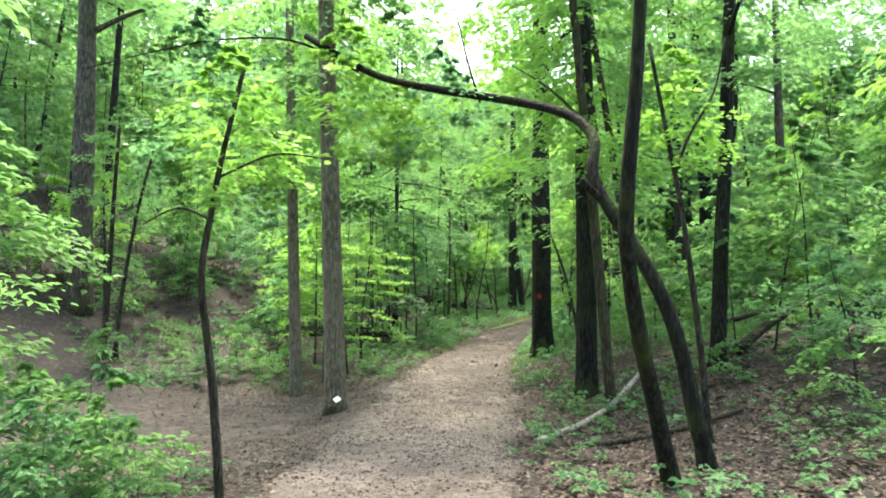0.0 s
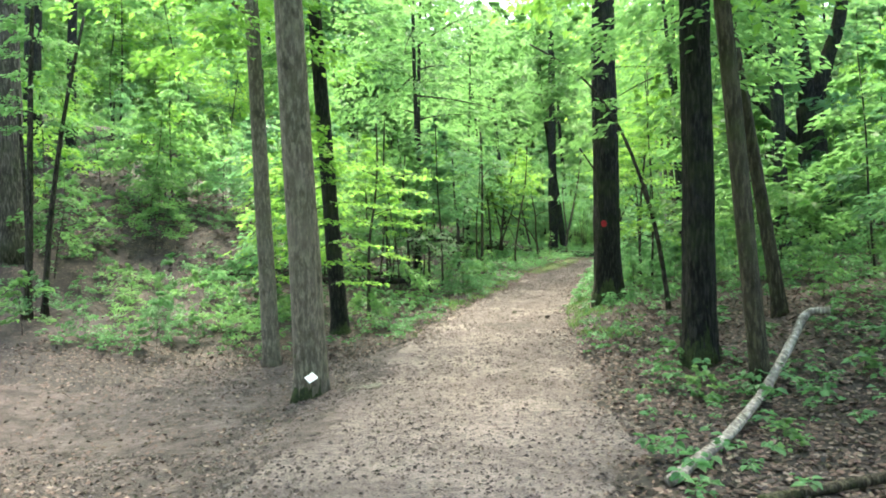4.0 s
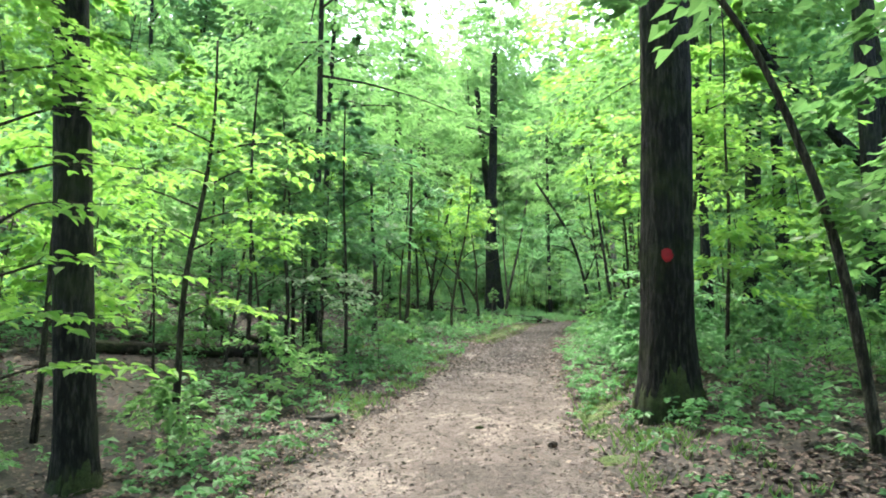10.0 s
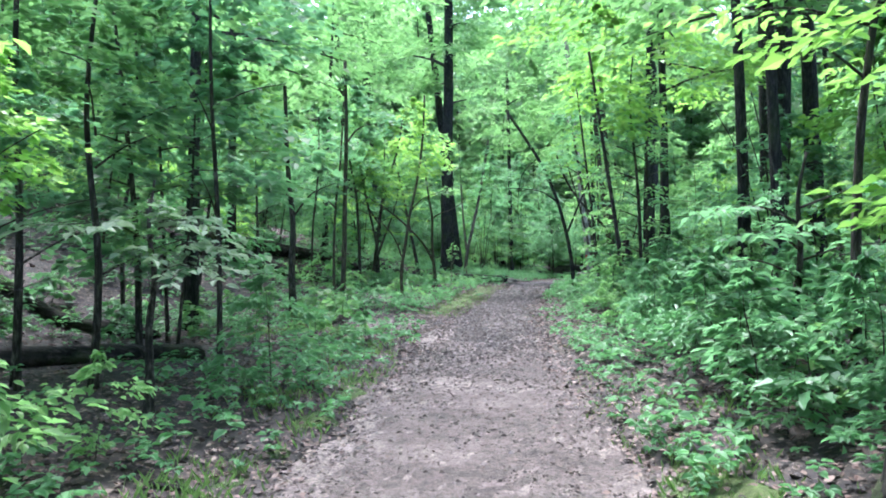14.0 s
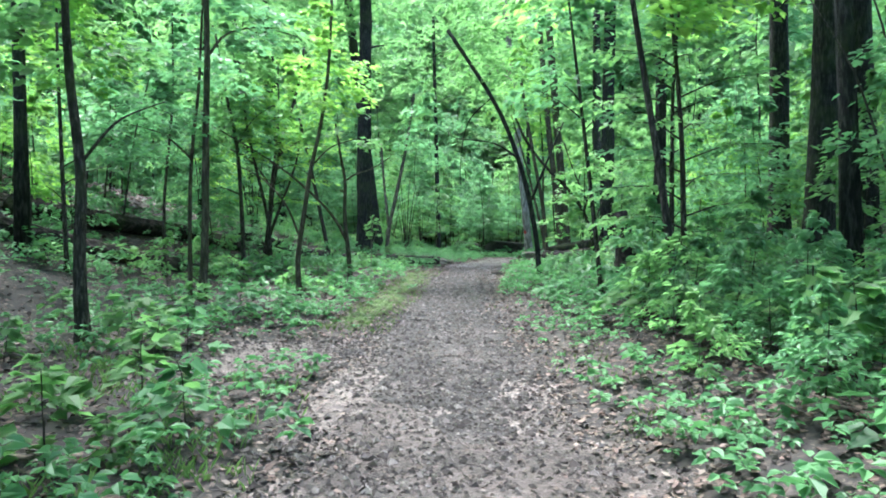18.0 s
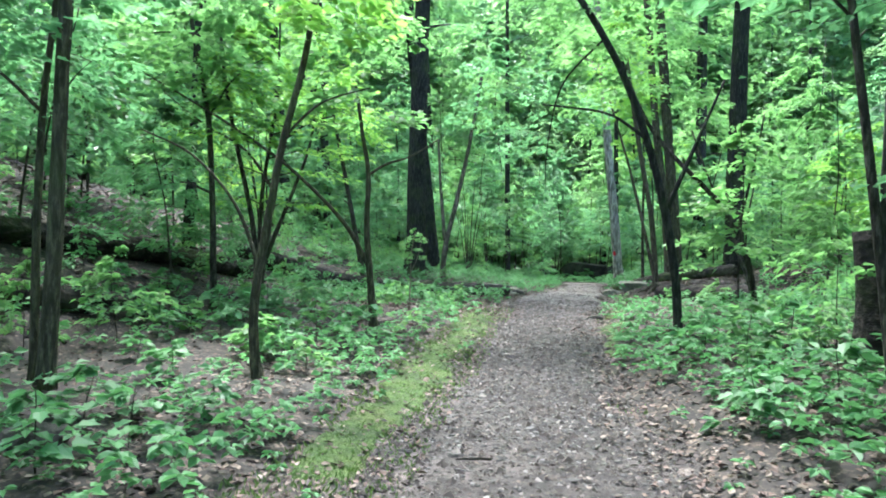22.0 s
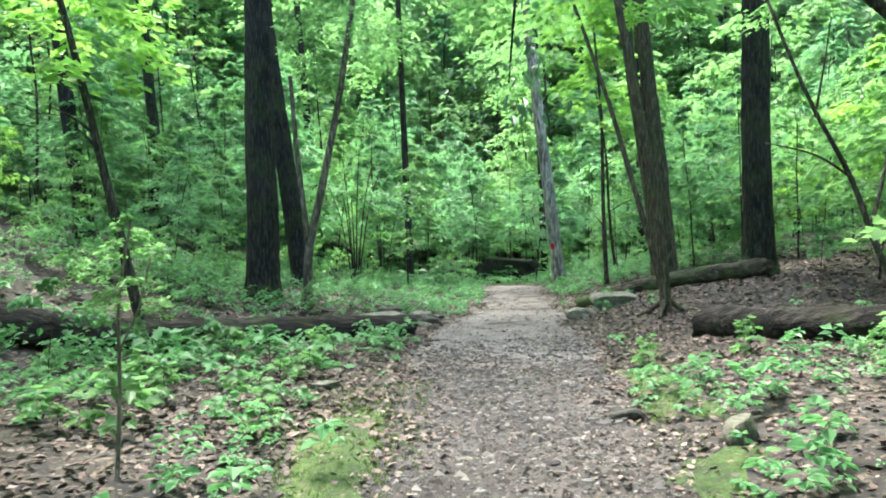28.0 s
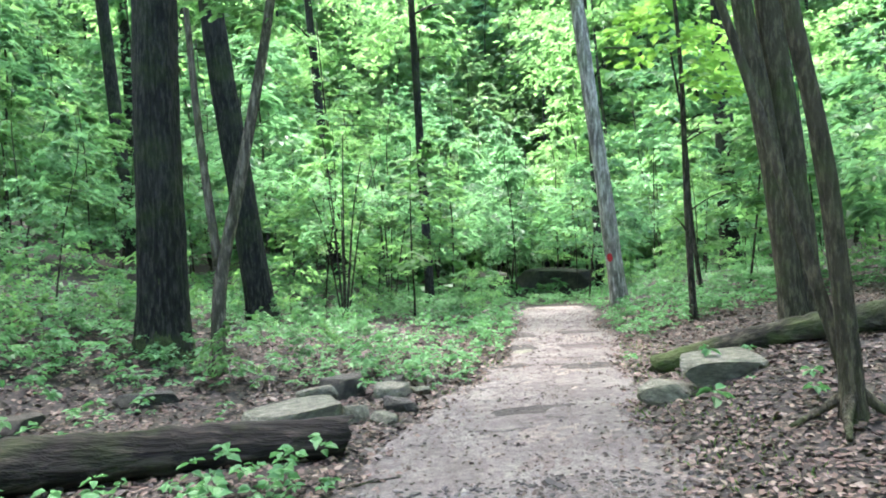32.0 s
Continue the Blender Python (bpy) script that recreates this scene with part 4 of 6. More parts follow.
# young trees reaching leafy limbs towards the trail
for x, y, H, bark, mat, label, limbs in [
        (-2.75, 18.4, 5, BARK_THIN, LEAF_YELLOW, "young tree with sprays of bright yellow-green leaves", [(1.1, 1.1, .5, .9), (1.5, 1.0, -.2, 1.3), (1.9, 1.2, .2, 1.6), (2.3, 1.1, -.5, 1.8), (2.7, 1.3, .4, 2.1), (3.1, 1.2, 0, 2.3), (3.5, 1.1, .6, 2.6)]),
        (-2.25, 21.0, 4.6, BARK_THIN, LEAF_YELLOW, "thin young tree with sprays of bright yellow-green leaves", [(1.3, .8, .1, .6), (2.05, 1.1, -.3, .9), (2.4, 1.2, .3, 1.0), (2.8, 1.1, -.5, 1.1), (3.2, 1.2, .2, 1.1)]),
        (4.5, 23.7, 5.5, BARK_THIN, LEAF_YELLOW, "young tree with bright sprays of leaves over the trail", [(2.5, -1.1, -.5, 1), (2.9, -1.4, .2, 1), (3.3, -1.5, -.6, 1), (3.8, -1.5, .3, 1), (4.3, -1.3, -.3, 1)]),
        (-2.3, 27.2, 5, BARK_THIN, LEAF, "young tree with wide sprays of green leaves", [(1.9, 1.4, -.4, .9), (2.4, 1.5, .2, 1.0), (2.8, 1.6, -.6, 1.1), (3.2, 1.4, .3, 1.0)]),
        (5.9, 32.3, 5, BARK_THIN, LEAF, "young tree with low layered sprays of green leaves", [(.7, -1.0, -.2, .8), (1.0, -.9, .4, .9), (1.35, -1.1, -.4, 1.0), (1.7, -1.0, .1, 1.1), (2.1, -1.1, -.5, 1.1), (2.5, -1.0, .3, 1.1), (3.0, -1.1, -.2, 1.2)]),
        (6.6, 33.9, 5, BARK_THIN, LEAF_DARK, "young tree with layered sprays of deep green leaves", [(.9, -1.1, -.3, .9), (1.4, -1.1, .3, .9), (1.9, -1.2, -.5, 1.0), (2.5, -1.1, .2, 1.1), (3.0, -1.0, -.3, 1.1)]),
        (.2, 41.5, 5, BARK_THIN, LEAF_YELLOW, "young tree with sprays of bright yellow-green leaves over the slope", [(2.0, 1.2, -.5, .9), (2.4, 1.4, .1, 1.0), (2.8, 1.5, -.6, 1.1), (3.2, 1.3, .3, 1.0), (1.5, 1.0, -.9, .7)]),
        (-1.25, 24.5, 2.1, BARK_THIN, LEAF_PALE, "thin sapling with sprays of pale grey-green leaves", [(1.15, .5, -.4, 1), (1.35, .6, .2, 1), (1.55, .5, -.2, 1)]),
        (4.6, 24.9, 2.0, BARK_THIN, LEAF_DARK, "bushy sapling with wide sprays of green leaves at the trail edge", [(.6, -.7, -.3, .7), (.85, -.8, .3, .8), (1.1, -.8, -.4, .9), (1.35, -.9, 0, .9)])]:
    seed = int(100 * abs(x) + 10 * y)
    r = np.random.default_rng(seed)
    w = np.cumsum(r.normal(0, .06, (6, 2)), 0)
    root = stem_tree(x, y, [([(w[k, 0] * k / 3, w[k, 1] * k / 3, -.1 + (H + .1) * k / 5) for k in range(6)], .045, .012)], bark, label, [(0, 0, H * .55, "near_sapling", .11 * H, 2 if mat is LEAF_DARK else 3 if mat is LEAF_YELLOW else 0)], name="young_tree")
    for k, (h, reach, fwd, wide) in enumerate(limbs):
        u = h / H * 5
        x0, y0 = (float(np.interp(u, range(6), w[:, q] * np.arange(6) / 3)) for q in (0, 1))
        out = np.array([reach, fwd, 0])
        leafy_limb(root, [(x0, y0, h), (x0 + out[0] * .4, y0 + out[1] * .4, h + .18), (x0 + out[0], y0 + out[1], h + .12)], .014, 54, .125, mat, bark, seed + k, .5)
        leafy_limb(root, [(x0, y0, h + .15), (x0 - out[0] * .35, y0 - .4 * math.copysign(1, out[1] or 1), h + .32), (x0 - out[0] * .7, y0 - 1.0 * math.copysign(1, out[1] or 1), h + .25)], .012, 45, .125, mat, bark, seed + 50 + k, .5)

# slim saplings with clear stems
for x, y, d, lx, ly, h in [(-3.3, 25.9, .06, -.04, .02, 4), (-4.1, 27.2, .07, .03, 0, 5), (-2.3, 28.3, .06, -.06, 0, 4), (-3.4, 29.6, .08, .02, 0, 5), (-1.9, 23.2, .05, -.1, 0, 3), (-2.6, 25.0, .08, 0, 0, 5), (-2.05, 25.3, .085, 0, 0, 4), (-1.1, 26.3, .07, -.03, 0, 5), (-2.7, 24, .06, .15, .08, 3),
                           (5.6, 34.2, .08, -.1, .05, 5), (-1.5, 38.1, .07, .03, 0, 5), (-2.6, 36.2, .08, -.03, 0, 5),
                           (1.9, 47.6, .15, -.22, 0, 6), (10.9, 52.2, .11, -.03, 0, 6), (12.3, 54.4, .09, -.1, 0, 5)]:
    r = np.random.default_rng(int(100 * abs(x) + 10 * y))
    stems = [([(0, 0, -.1), (lx * h * .3 + r.normal(0, .04), ly * h * .3, h * .3), (lx * h * .65 + r.normal(0, .08), ly * h * .65, h * .65), (lx * h, ly * h, h)], d / 2, d / 5)]
    for k in range(3):
        u, a, L = r.uniform(.22, .7), r.uniform(0, math.tau), r.uniform(.35, 1.0)
        c, q = L * math.cos(a), L * math.sin(a)
        x0, y0, z0 = lx * h * u, ly * h * u, h * u
        stems.append(([(x0, y0, z0), (x0 + c * .5, y0 + q * .5, z0 + .3 * L), (x0 + c, y0 + q, z0 + .45 * L)], d * .16, .003))
    stem_tree(x, y, stems, BARK_THIN, "slim sapling with a bare dark stem", [(lx * h * .7, ly * h * .7, h * .4, "near_sapling", h / 5.5)], name="sapling")

# clumps of thin stems beyond the end of the trail
for cx, cy, n, seed in [(5.7, 57.2, 7, 1), (6.9, 60.0, 5, 2), (-.6, 47.4, 5, 3), (-3.4, 33.5, 4, 4), (8.0, 30.8, 4, 5)]:
    r = np.random.default_rng(seed)
    stems = []
    for k in range(n):
        a, b, h = r.uniform(-.25, .25), r.uniform(-.25, .25), r.uniform(2.4, 4.2)
        stems.append(([(a * .3, b * .3, -.1), (a * 1.2, b * 1.2, h * .4), (a * 2.2, b * 2.2, h * .75), (a * 3.6, b * 3.6, h)], r.uniform(.015, .03), .008))
    stem_tree(cx, cy, stems, BARK_THIN, "clump of thin dark upright stems", [(0, 0, .8, "near_sapling", .8, 2)], name="shrub")

# ---- undergrowth and the woods around ----
placed = []


def clear(x, y, gap):
    if any((x - a) ** 2 + (y - b) ** 2 < gap * gap for a, b in placed):
        return False
    placed.append((x, y))
    return True


def scatter(kind, count, xr, yr, gap, keep, size, label, name, category, group, pick=(0, 1, 2, 3)):
    made = tries = 0
    while made < count and tries < count * 30:
        tries += 1
        x, y = rng.uniform(*xr), rng.uniform(*yr)
        if keep(x, y) and clear(x, y, gap):
            plant(kind, x, y, rng.uniform(*size), label, name, category, group, pick[int(rng.integers(len(pick)))])
            made += 1


def side(x, y):
    return float(off_trail(x, y))


def wedge(x, y):
    """The part of the woods inside the camera's view along the walk."""
    return x > 1.5 - .86 * (y - 2) - 1 and x < max(3.5 + .66 * y, 2.5 + .96 * (y - 23), 5.5 + 1.15 * (y - 38))


FEET = [(r[0], r[1]) for r in TALL] + [(1.05, 36.8), (-.5, 35.85), (-.3, 40.7), (6.15, 38.75), (2.13, 40.4), (9.1, 46.75), (10.8, 49.6), (4.1, 51), (4.25, 18.75)]


def open_ground(x, y):
    """Spots that stay free of shrubs: the bank by the logs, the clearing at the fork, and before the trunks."""
    if 39.5 < y < 53 and side(x, y) < (4.5 if y > 43 else 2) or y < 13.5 and -1.5 < x < 7 or 12 < y < 17.5 and x > 2 and x < 5:
        return True
    return any(abs(x - a) < .75 and -2.8 < y - b < .4 for a, b in FEET)


def tall_spot(x, y):
    """Where big trunks may stand: back from the open strip on the uphill side."""
    return not (x < along(EDGE_L_N, y) and 27 < y < 56 and side(x, y) < 6.5) and not glade(x, y) and off_line(x, y) and not (43 < y < 58 and 9 < x < 13.5)


def sunny(x, y):
    """An opening made in the canopy beyond the end of the trail, to let light in."""
    return ((x - 9) / 18) ** 2 + ((y - 73) / 13) ** 2 < 1


def off_line(x, y):
    """Kept clear of big trunks: the sight line where the trail runs out."""
    return not (46 < y < 64 and 3.5 < x < 13) and not sunny(x, y)


def bare(x, y):
    return not open_ground(x, y) and wedge(x, y)


def glade(x, y):
    """The open strip along the moss bank, and the sunlit edge on the other side."""
    if x < along(EDGE_L_N, y):
        return 28 < y < 47 and side(x, y) < 3.4
    return 33 < y < 42 and side(x, y) < 2.2


scatter("bush", 30, (2, 9), (22, 31), .5, lambda x, y: (.95 if y < 27 else 1.15) < x - along(EDGE_R_N, y) < 2.6 and bare(x, y), (.45, .85), "leafy green bush with drooping oval leaves beside the trail", "bush", "bush", "bushes by the trail")
scatter("low", 26, (2, 9), (20, 38), .5, lambda x, y: (.35 if y < 27 else .8) < x - along(EDGE_R_N, y) < 4 and bare(x, y) and not glade(x, y), (.5, .95), "low leafy green shrub beside the trail", "shrub", "shrub", "low shrubs")
for x, y, size in [(-2.3, 7.2, 1.0), (-3.2, 8.1, 1.1), (-1.7, 6.5, .7), (-4.2, 8.4, 1.1), (-5.2, 9.0, 1.0), (-2.7, 6.4, .9), (-3.9, 7.2, 1.2)]:
    plant("low", x, y, size, "low leafy green shrub beside the side path", "shrub", "shrub", "low shrubs")
for x, y, size in [(5.6, 32.4, 1.3), (5.3, 31.7, 1.1), (6.0, 33.0, 1.4), (5.9, 31.9, 1.2), (-.1, 32.1, 1.0), (-.6, 31.9, 1.1), (-.3, 31.3, .9), (.4, 29.1, .9), (.0, 29.6, 1.0), (-.3, 28.6, .9), (5.0, 28.5, 1.2), (4.7, 27.6, 1.0), (5.2, 29.3, 1.3), (3.7, 23.0, .9), (3.95, 24.6, 1.0), (4.3, 23.6, 1.1), (4.1, 25.6, 1.0), (.6, 40.2, .8), (.1, 39.8, .9), (.9, 37.9, .8), (3.9, 16.1, .8), (4.5, 16.8, .8), (3.4, 12.9, .6), (-1.9, 20.3, .6), (-1.6, 21.2, .6), (-2.3, 21.6, .6), (-1.25, 21.9, .5), (-1.9, 22.3, .55), (-2.7, 22.0, .7), (-1.5, 23.0, .5), (3.5, 45.6, .8), (4.1, 45.9, .7), (3.0, 46.1, .9), (2.3, 45.7, .9), (3.3, 43.4, .55), (2.7, 43.7, .6), (3.6, 44.2, .55), (3.1, 44.6, .65), (2.4, 44.4, .6), (3.9, 44.9, .5), (3.5, 42.7, .45), (1.9, 43.3, .6), (7.4, 44.3, .5), (8.2, 43.7, .6), (6.9, 39.9, .6), (7.6, 40.6, .6)]:
    plant("broad", x, y, size, "low plant with broad green leaves", "broadleaf_plant", "plant", "broad-leaved plants")
for x, y, size, v in [(-3.6, 20.6, .8, 3), (-4.4, 7.6, .75, 0), (4.6, 22.6, .7, 3)]:
    plant("pole", x, y, size, "slim young tree with bright yellow-green leaves", "young_tree", "young tree", "young trees", v)
scatter("low", 26, (-9, 0), (17.5, 22), .6, lambda x, y: (.4 if x < -3.5 else 1.2) < side(x, y) < 8 and bare(x, y), (.4, .8), "low leafy green shrub beside the trail", "shrub", "shrub", "low shrubs")
scatter("low", 120, (-9, 18), (3, 62), .55, lambda x, y: .7 < side(x, y) < 8 and not (21 < y < 41 and x < along(EDGE_L_N, y) - 2.2) and bare(x, y) and not glade(x, y), (.35, .9), "low leafy green sapling on the forest floor", "shrub", "shrub", "low shrubs")
scatter("low", 20, (-5, 3), (48.6, 58), .6, lambda x, y: 1.2 < side(x, y) and wedge(x, y), (.4, .8), "low leafy green plant on the forest floor", "shrub", "shrub", "low shrubs")
scatter("low", 70, (-17, -3), (17, 42), .7, lambda x, y: 4 < side(x, y) < 15 and wedge(x, y), (.35, .8), "low leafy green plant on the leafy slope", "woodland_plant", "plant", "plants on the slopes")
scatter("low", 40, (5, 16), (8, 30), .7, lambda x, y: 3.2 < side(x, y) < 12 and wedge(x, y), (.35, .9), "low leafy green plant on the leafy bank", "woodland_plant", "plant", "plants on the slopes")
scatter("low", 12, (-4, 2.2), (43, 46.8), .6, lambda x, y: 1.4 < side(x, y) and wedge(x, y), (.4, .75), "low leafy green plant on the forest floor", "shrub", "shrub", "low shrubs")
scatter("low", 34, (-9, 1), (37, 57), .6, lambda x, y: 3.0 < side(x, y) and wedge(x, y), (.45, .95), "low leafy green shrub on the forest floor", "shrub", "shrub", "low shrubs")
scatter("sapling", 14, (-10, 0), (38, 58), 1.0, lambda x, y: 4.0 < side(x, y) and wedge(x, y), (.6, .95), "leafy green understory sapling", "sapling", "young tree", "understory saplings")
scatter("low", 26, (-1, 6), (50, 58), .5, lambda x, y: .5 < side(x, y) < 7 and wedge(x, y) and y > 50.5, (.3, .5), "low leafy green plant on the forest floor", "shrub", "shrub", "low shrubs")
scatter("sapling", 34, (-18, -5), (17, 36), .9, lambda x, y: 4 < side(x, y) < 15 and wedge(x, y), (.55, 1.1), "leafy green sapling on the leafy slope", "sapling", "young tree", "understory saplings")
scatter("broad", 80, (-5, 4.5), (28, 47), .4, lambda x, y: .9 < side(x, y) < 5 and x < along(EDGE_L_N, y), (.45, .85), "maple seedling with broad lobed green leaves", "seedling", "plant", "maple seedlings")
scatter("broad", 44, (4.5, 11), (29, 39), .4, lambda x, y: .7 < side(x, y) < 4 and x > along(EDGE_R_N, y), (.45, .9), "maple seedling with broad lobed green leaves", "seedling", "plant", "maple seedlings")
scatter("near_sapling", 26, (-6, 16), (7, 60), .9, lambda x, y: 1.9 < side(x, y) < 3.6 and bare(x, y) and not glade(x, y), (.7, 1.2), "leafy green understory sapling", "sapling", "young tree", "understory saplings")
scatter("sapling", 150, (-14, 22), (7, 64), .9, lambda x, y: 3.6 < side(x, y) < 11 and bare(x, y), (.7, 1.35), "leafy green understory sapling", "sapling", "young tree", "understory saplings")
scatter("sapling", 64, (-8, 32), (58, 80), .9, lambda x, y: wedge(x, y), (1.1, 1.6), "leafy green understory sapling", "sapling", "young tree", "understory saplings", (2,))
scatter("pole", 176, (-24, 36), (9, 86), 1.3, lambda x, y: 3.2 < side(x, y) < 20 and bare(x, y) and (not sunny(x, y) or y > 66), (.8, 1.4), "slim leafy young tree", "young_tree", "young tree", "young trees")
scatter("canopy", 56, (-13, 24), (16, 74), 1.9, lambda x, y: 5.2 < side(x, y) < 12 and (y > 25 or abs(x - 1) > 10) and bare(x, y) and tall_spot(x, y), (.85, 1.25), "tall forest tree with a high green crown", "tree", "tree", "forest trees")
scatter("canopy", 22, (-12, 22), (16, 58), 1.6, lambda x, y: 5.6 < side(x, y) < 10 and (y > 25 or abs(x - 1) > 10) and bare(x, y) and tall_spot(x, y) and (x < -2 or x > 5), (1.25, 1.6), "tall forest tree with a high green crown", "tree", "tree", "forest trees")
scatter("canopy", 14, (-8, 5), (25, 57), 1.5, lambda x, y: 4.6 < side(x, y) < 7.5 and x < along(EDGE_L_N, y) and bare(x, y), (.55, .8), "slender forest tree with a leafy crown", "tree", "tree", "forest trees")
scatter("canopy", 10, (4, 14), (21, 44), 1.5, lambda x, y: 4.6 < side(x, y) < 7 and x > along(EDGE_R_N, y) and bare(x, y), (.55, .8), "slender forest tree with a leafy crown", "tree", "tree", "forest trees")
scatter("canopy", 42, (-34, 44), (8, 98), 2.4, lambda x, y: 3 < side(x, y) and bare(x, y) and tall_spot(x, y), (1.1, 1.75), "tall forest tree with a high green crown", "tree", "tree", "forest trees")
scatter("canopy", 13, (-15, -4.5), (25, 56), 2.0, lambda x, y: 6.5 < side(x, y) and bare(x, y), (1.2, 1.6), "tall forest tree with a high green crown", "tree", "tree", "forest trees")
for x, y, size, v in [(-2.4, 29.6, .95, 0), (6.6, 28.4, .9, 2), (7.7, 31.6, 1.1, 0), (-3.4, 36.6, 1.0, 3), (8.8, 38.4, 1.25, 1), (-1.9, 45.2, .9, 0)]:
    plant("fine_canopy", x, y, size, "slender tall tree with a leafy crown over the trail", "tree", "tree", "forest trees", v)
scatter("far", 12, (-4, 17), (76, 94), 2.0, lambda x, y: wedge(x, y), (.8, 1.2), "leafy forest tree in the distance", "tree", "tree", "distant trees")
scatter("canopy", 8, (-6, 28), (84, 99), 2.0, lambda x, y: wedge(x, y), (1.6, 2.0), "tall forest tree with a high green crown", "tree", "tree", "forest trees")
scatter("far", 46, (-55, 70), (22, 105), 2.0, lambda x, y: (13 < side(x, y) or y > 70) and wedge(x, y), (.85, 1.4), "leafy forest tree in the distance", "tree", "tree", "distant trees")
# Unseen trees behind the start, added to keep light off the trunks ahead.
scatter("canopy", 34, (-20, 22), (-26, 7), 2.6, lambda x, y: 2.6 < side(x, y) and (y < 0 or abs(x - 1.5) > 5.5), (.95, 1.35), "tall forest tree with a high green crown", "tree", "tree", "forest trees")


def far_woods():
    """Closed woods beyond the reach of the trail: heaped crowns of coarse leaves."""
    r = np.random.default_rng(21)
    P = []
    for k in range(420):
        a = r.uniform(radians(-62), radians(66))
        R = r.uniform(62, 84)
        c = np.array([4 + R * math.sin(a), 34 + R * math.cos(a), 0])
        top = r.uniform(28, 48) if not -6 < c[0] < 2 else r.uniform(22, 32)
        n = 250
        u = r.random(n) ** 1.1
        w = r.uniform(3, 5.5) * np.sqrt(r.random(n)) * (1.1 - .4 * u)
        t = r.uniform(0, math.tau, n)
        P.append(np.stack([c[0] + w * np.cos(t), c[1] + w * np.sin(t), float(land(c[0], c[1])) + top * u], 1))
    P = np.concatenate(P)
    m = len(P)
    a = r.uniform(0, math.tau, m)
    W = unit(np.stack([np.cos(a), np.sin(a), r.uniform(-.5, .2, m)], 1))
    N = unit(np.stack([r.normal(0, .5, m), r.normal(0, .5, m), np.ones(m)], 1))
    L = r.uniform(.7, 1.6, m)
    return leaves(P, W, N, L, L * .62, False)


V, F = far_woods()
tagged(new("far_woods", mesh_from("far_woods", V, F, LEAF_FAR_LIT)), "dense green woods in the distance", "woods", kind="stuff")

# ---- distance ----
DISTANCE, nt, b = node_mat("glowing_haze")
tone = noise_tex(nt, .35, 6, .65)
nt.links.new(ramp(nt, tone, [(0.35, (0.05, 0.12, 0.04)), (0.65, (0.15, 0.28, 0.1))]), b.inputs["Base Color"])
# Emission stands in for daylight haze; the backdrop is no real light source.
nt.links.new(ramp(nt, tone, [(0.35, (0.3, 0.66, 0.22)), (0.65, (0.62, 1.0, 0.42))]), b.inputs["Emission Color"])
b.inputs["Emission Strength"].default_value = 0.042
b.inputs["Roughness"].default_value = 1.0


def backdrop():
    """A self-lit green screen for the haze of the woods, far behind the trees."""
    a = np.linspace(radians(-80), radians(84), 320)
    top = 41 + 3 * np.sin(9 * a) + 2.5 * np.sin(23 * a + 1) + 1.5 * np.sin(61 * a) + rng.normal(0, .9, len(a))
    V, F = [], []
    for k in range(9):
        u = k / 8
        R = 96 + 1.5 * np.sin(17 * a + 5 * u)
        V.append(np.stack([4 + R * np.sin(a), 34 + R * np.cos(a), -6 + (top + 6) * u], 1))
    n = len(a)
    for k in range(8):
        F += [(k * n + i, k * n + i + 1, (k + 1) * n + i + 1, (k + 1) * n + i) for i in range(n - 1)]
    tagged(new("backdrop", mesh_from("backdrop", np.concatenate(V), F, DISTANCE, True)), "glowing green backdrop standing in for hazy distant woods", "backdrop", kind="structure")


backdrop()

# ---- forest floor ----


def floor_points(n, xr, yr, lo, hi):
    x, y = rng.uniform(*xr, n), rng.uniform(*yr, n)
    d = off_trail(x, y)
    k = (d > lo) & (d < hi)
    if hi > 5:
        margin = np.minimum(np.minimum(x - xr[0], xr[1] - x) / (.12 * (xr[1] - xr[0])), np.minimum(y - yr[0], yr[1] - y) / (.08 * (yr[1] - yr[0])))
        k &= (rng.random(n) < margin) & (rng.random(n) < (hi - d) / (.3 * hi))
    return x[k], y[k], d[k]


def stuff(name, V, F, mat, label, category):
    return tagged(new(name, mesh_from(name, V, F, mat)), label, category, kind="stuff")


def litter(n, xr, yr, lo, hi, size):
    x, y, d = floor_points(n, xr, yr, lo, hi)
    if hi <= 0:
        k = waves(1.9 * x, 1.4 * y + 3) + .25 * rng.normal(0, 1, len(x)) > 0
        x, y, d = x[k], y[k], d[k]
    if lo < 0 and hi > 1:
        k = d > -.55 * rng.random(len(d)) ** 1.5
        k &= (y < 44) | (d > -.12) | (rng.random(len(x)) < .12)
        k |= (x < -.9) & (y < 18.5) & (rng.random(len(x)) < .35)
        x, y, d = x[k], y[k], d[k]
    m = len(x)
    a = rng.uniform(0, math.tau, m)
    pos = np.stack([x, y, top_z(x, y) + rng.uniform(.004, .03, m) + .009 * ((d < 0) & (y > 26) & (y < 47))], 1)
    way = unit(np.stack([np.cos(a), np.sin(a), rng.normal(0, .25, m)], 1))
    nor = unit(np.stack([rng.normal(0, .35, m), rng.normal(0, .35, m), np.ones(m)], 1))
    L = rng.uniform(*size, m)
    return leaves(pos, way, nor, L, L * rng.uniform(.5, .85, m), True if hi < 3 else False, rng.uniform(-.12, .16, m)[:, None])


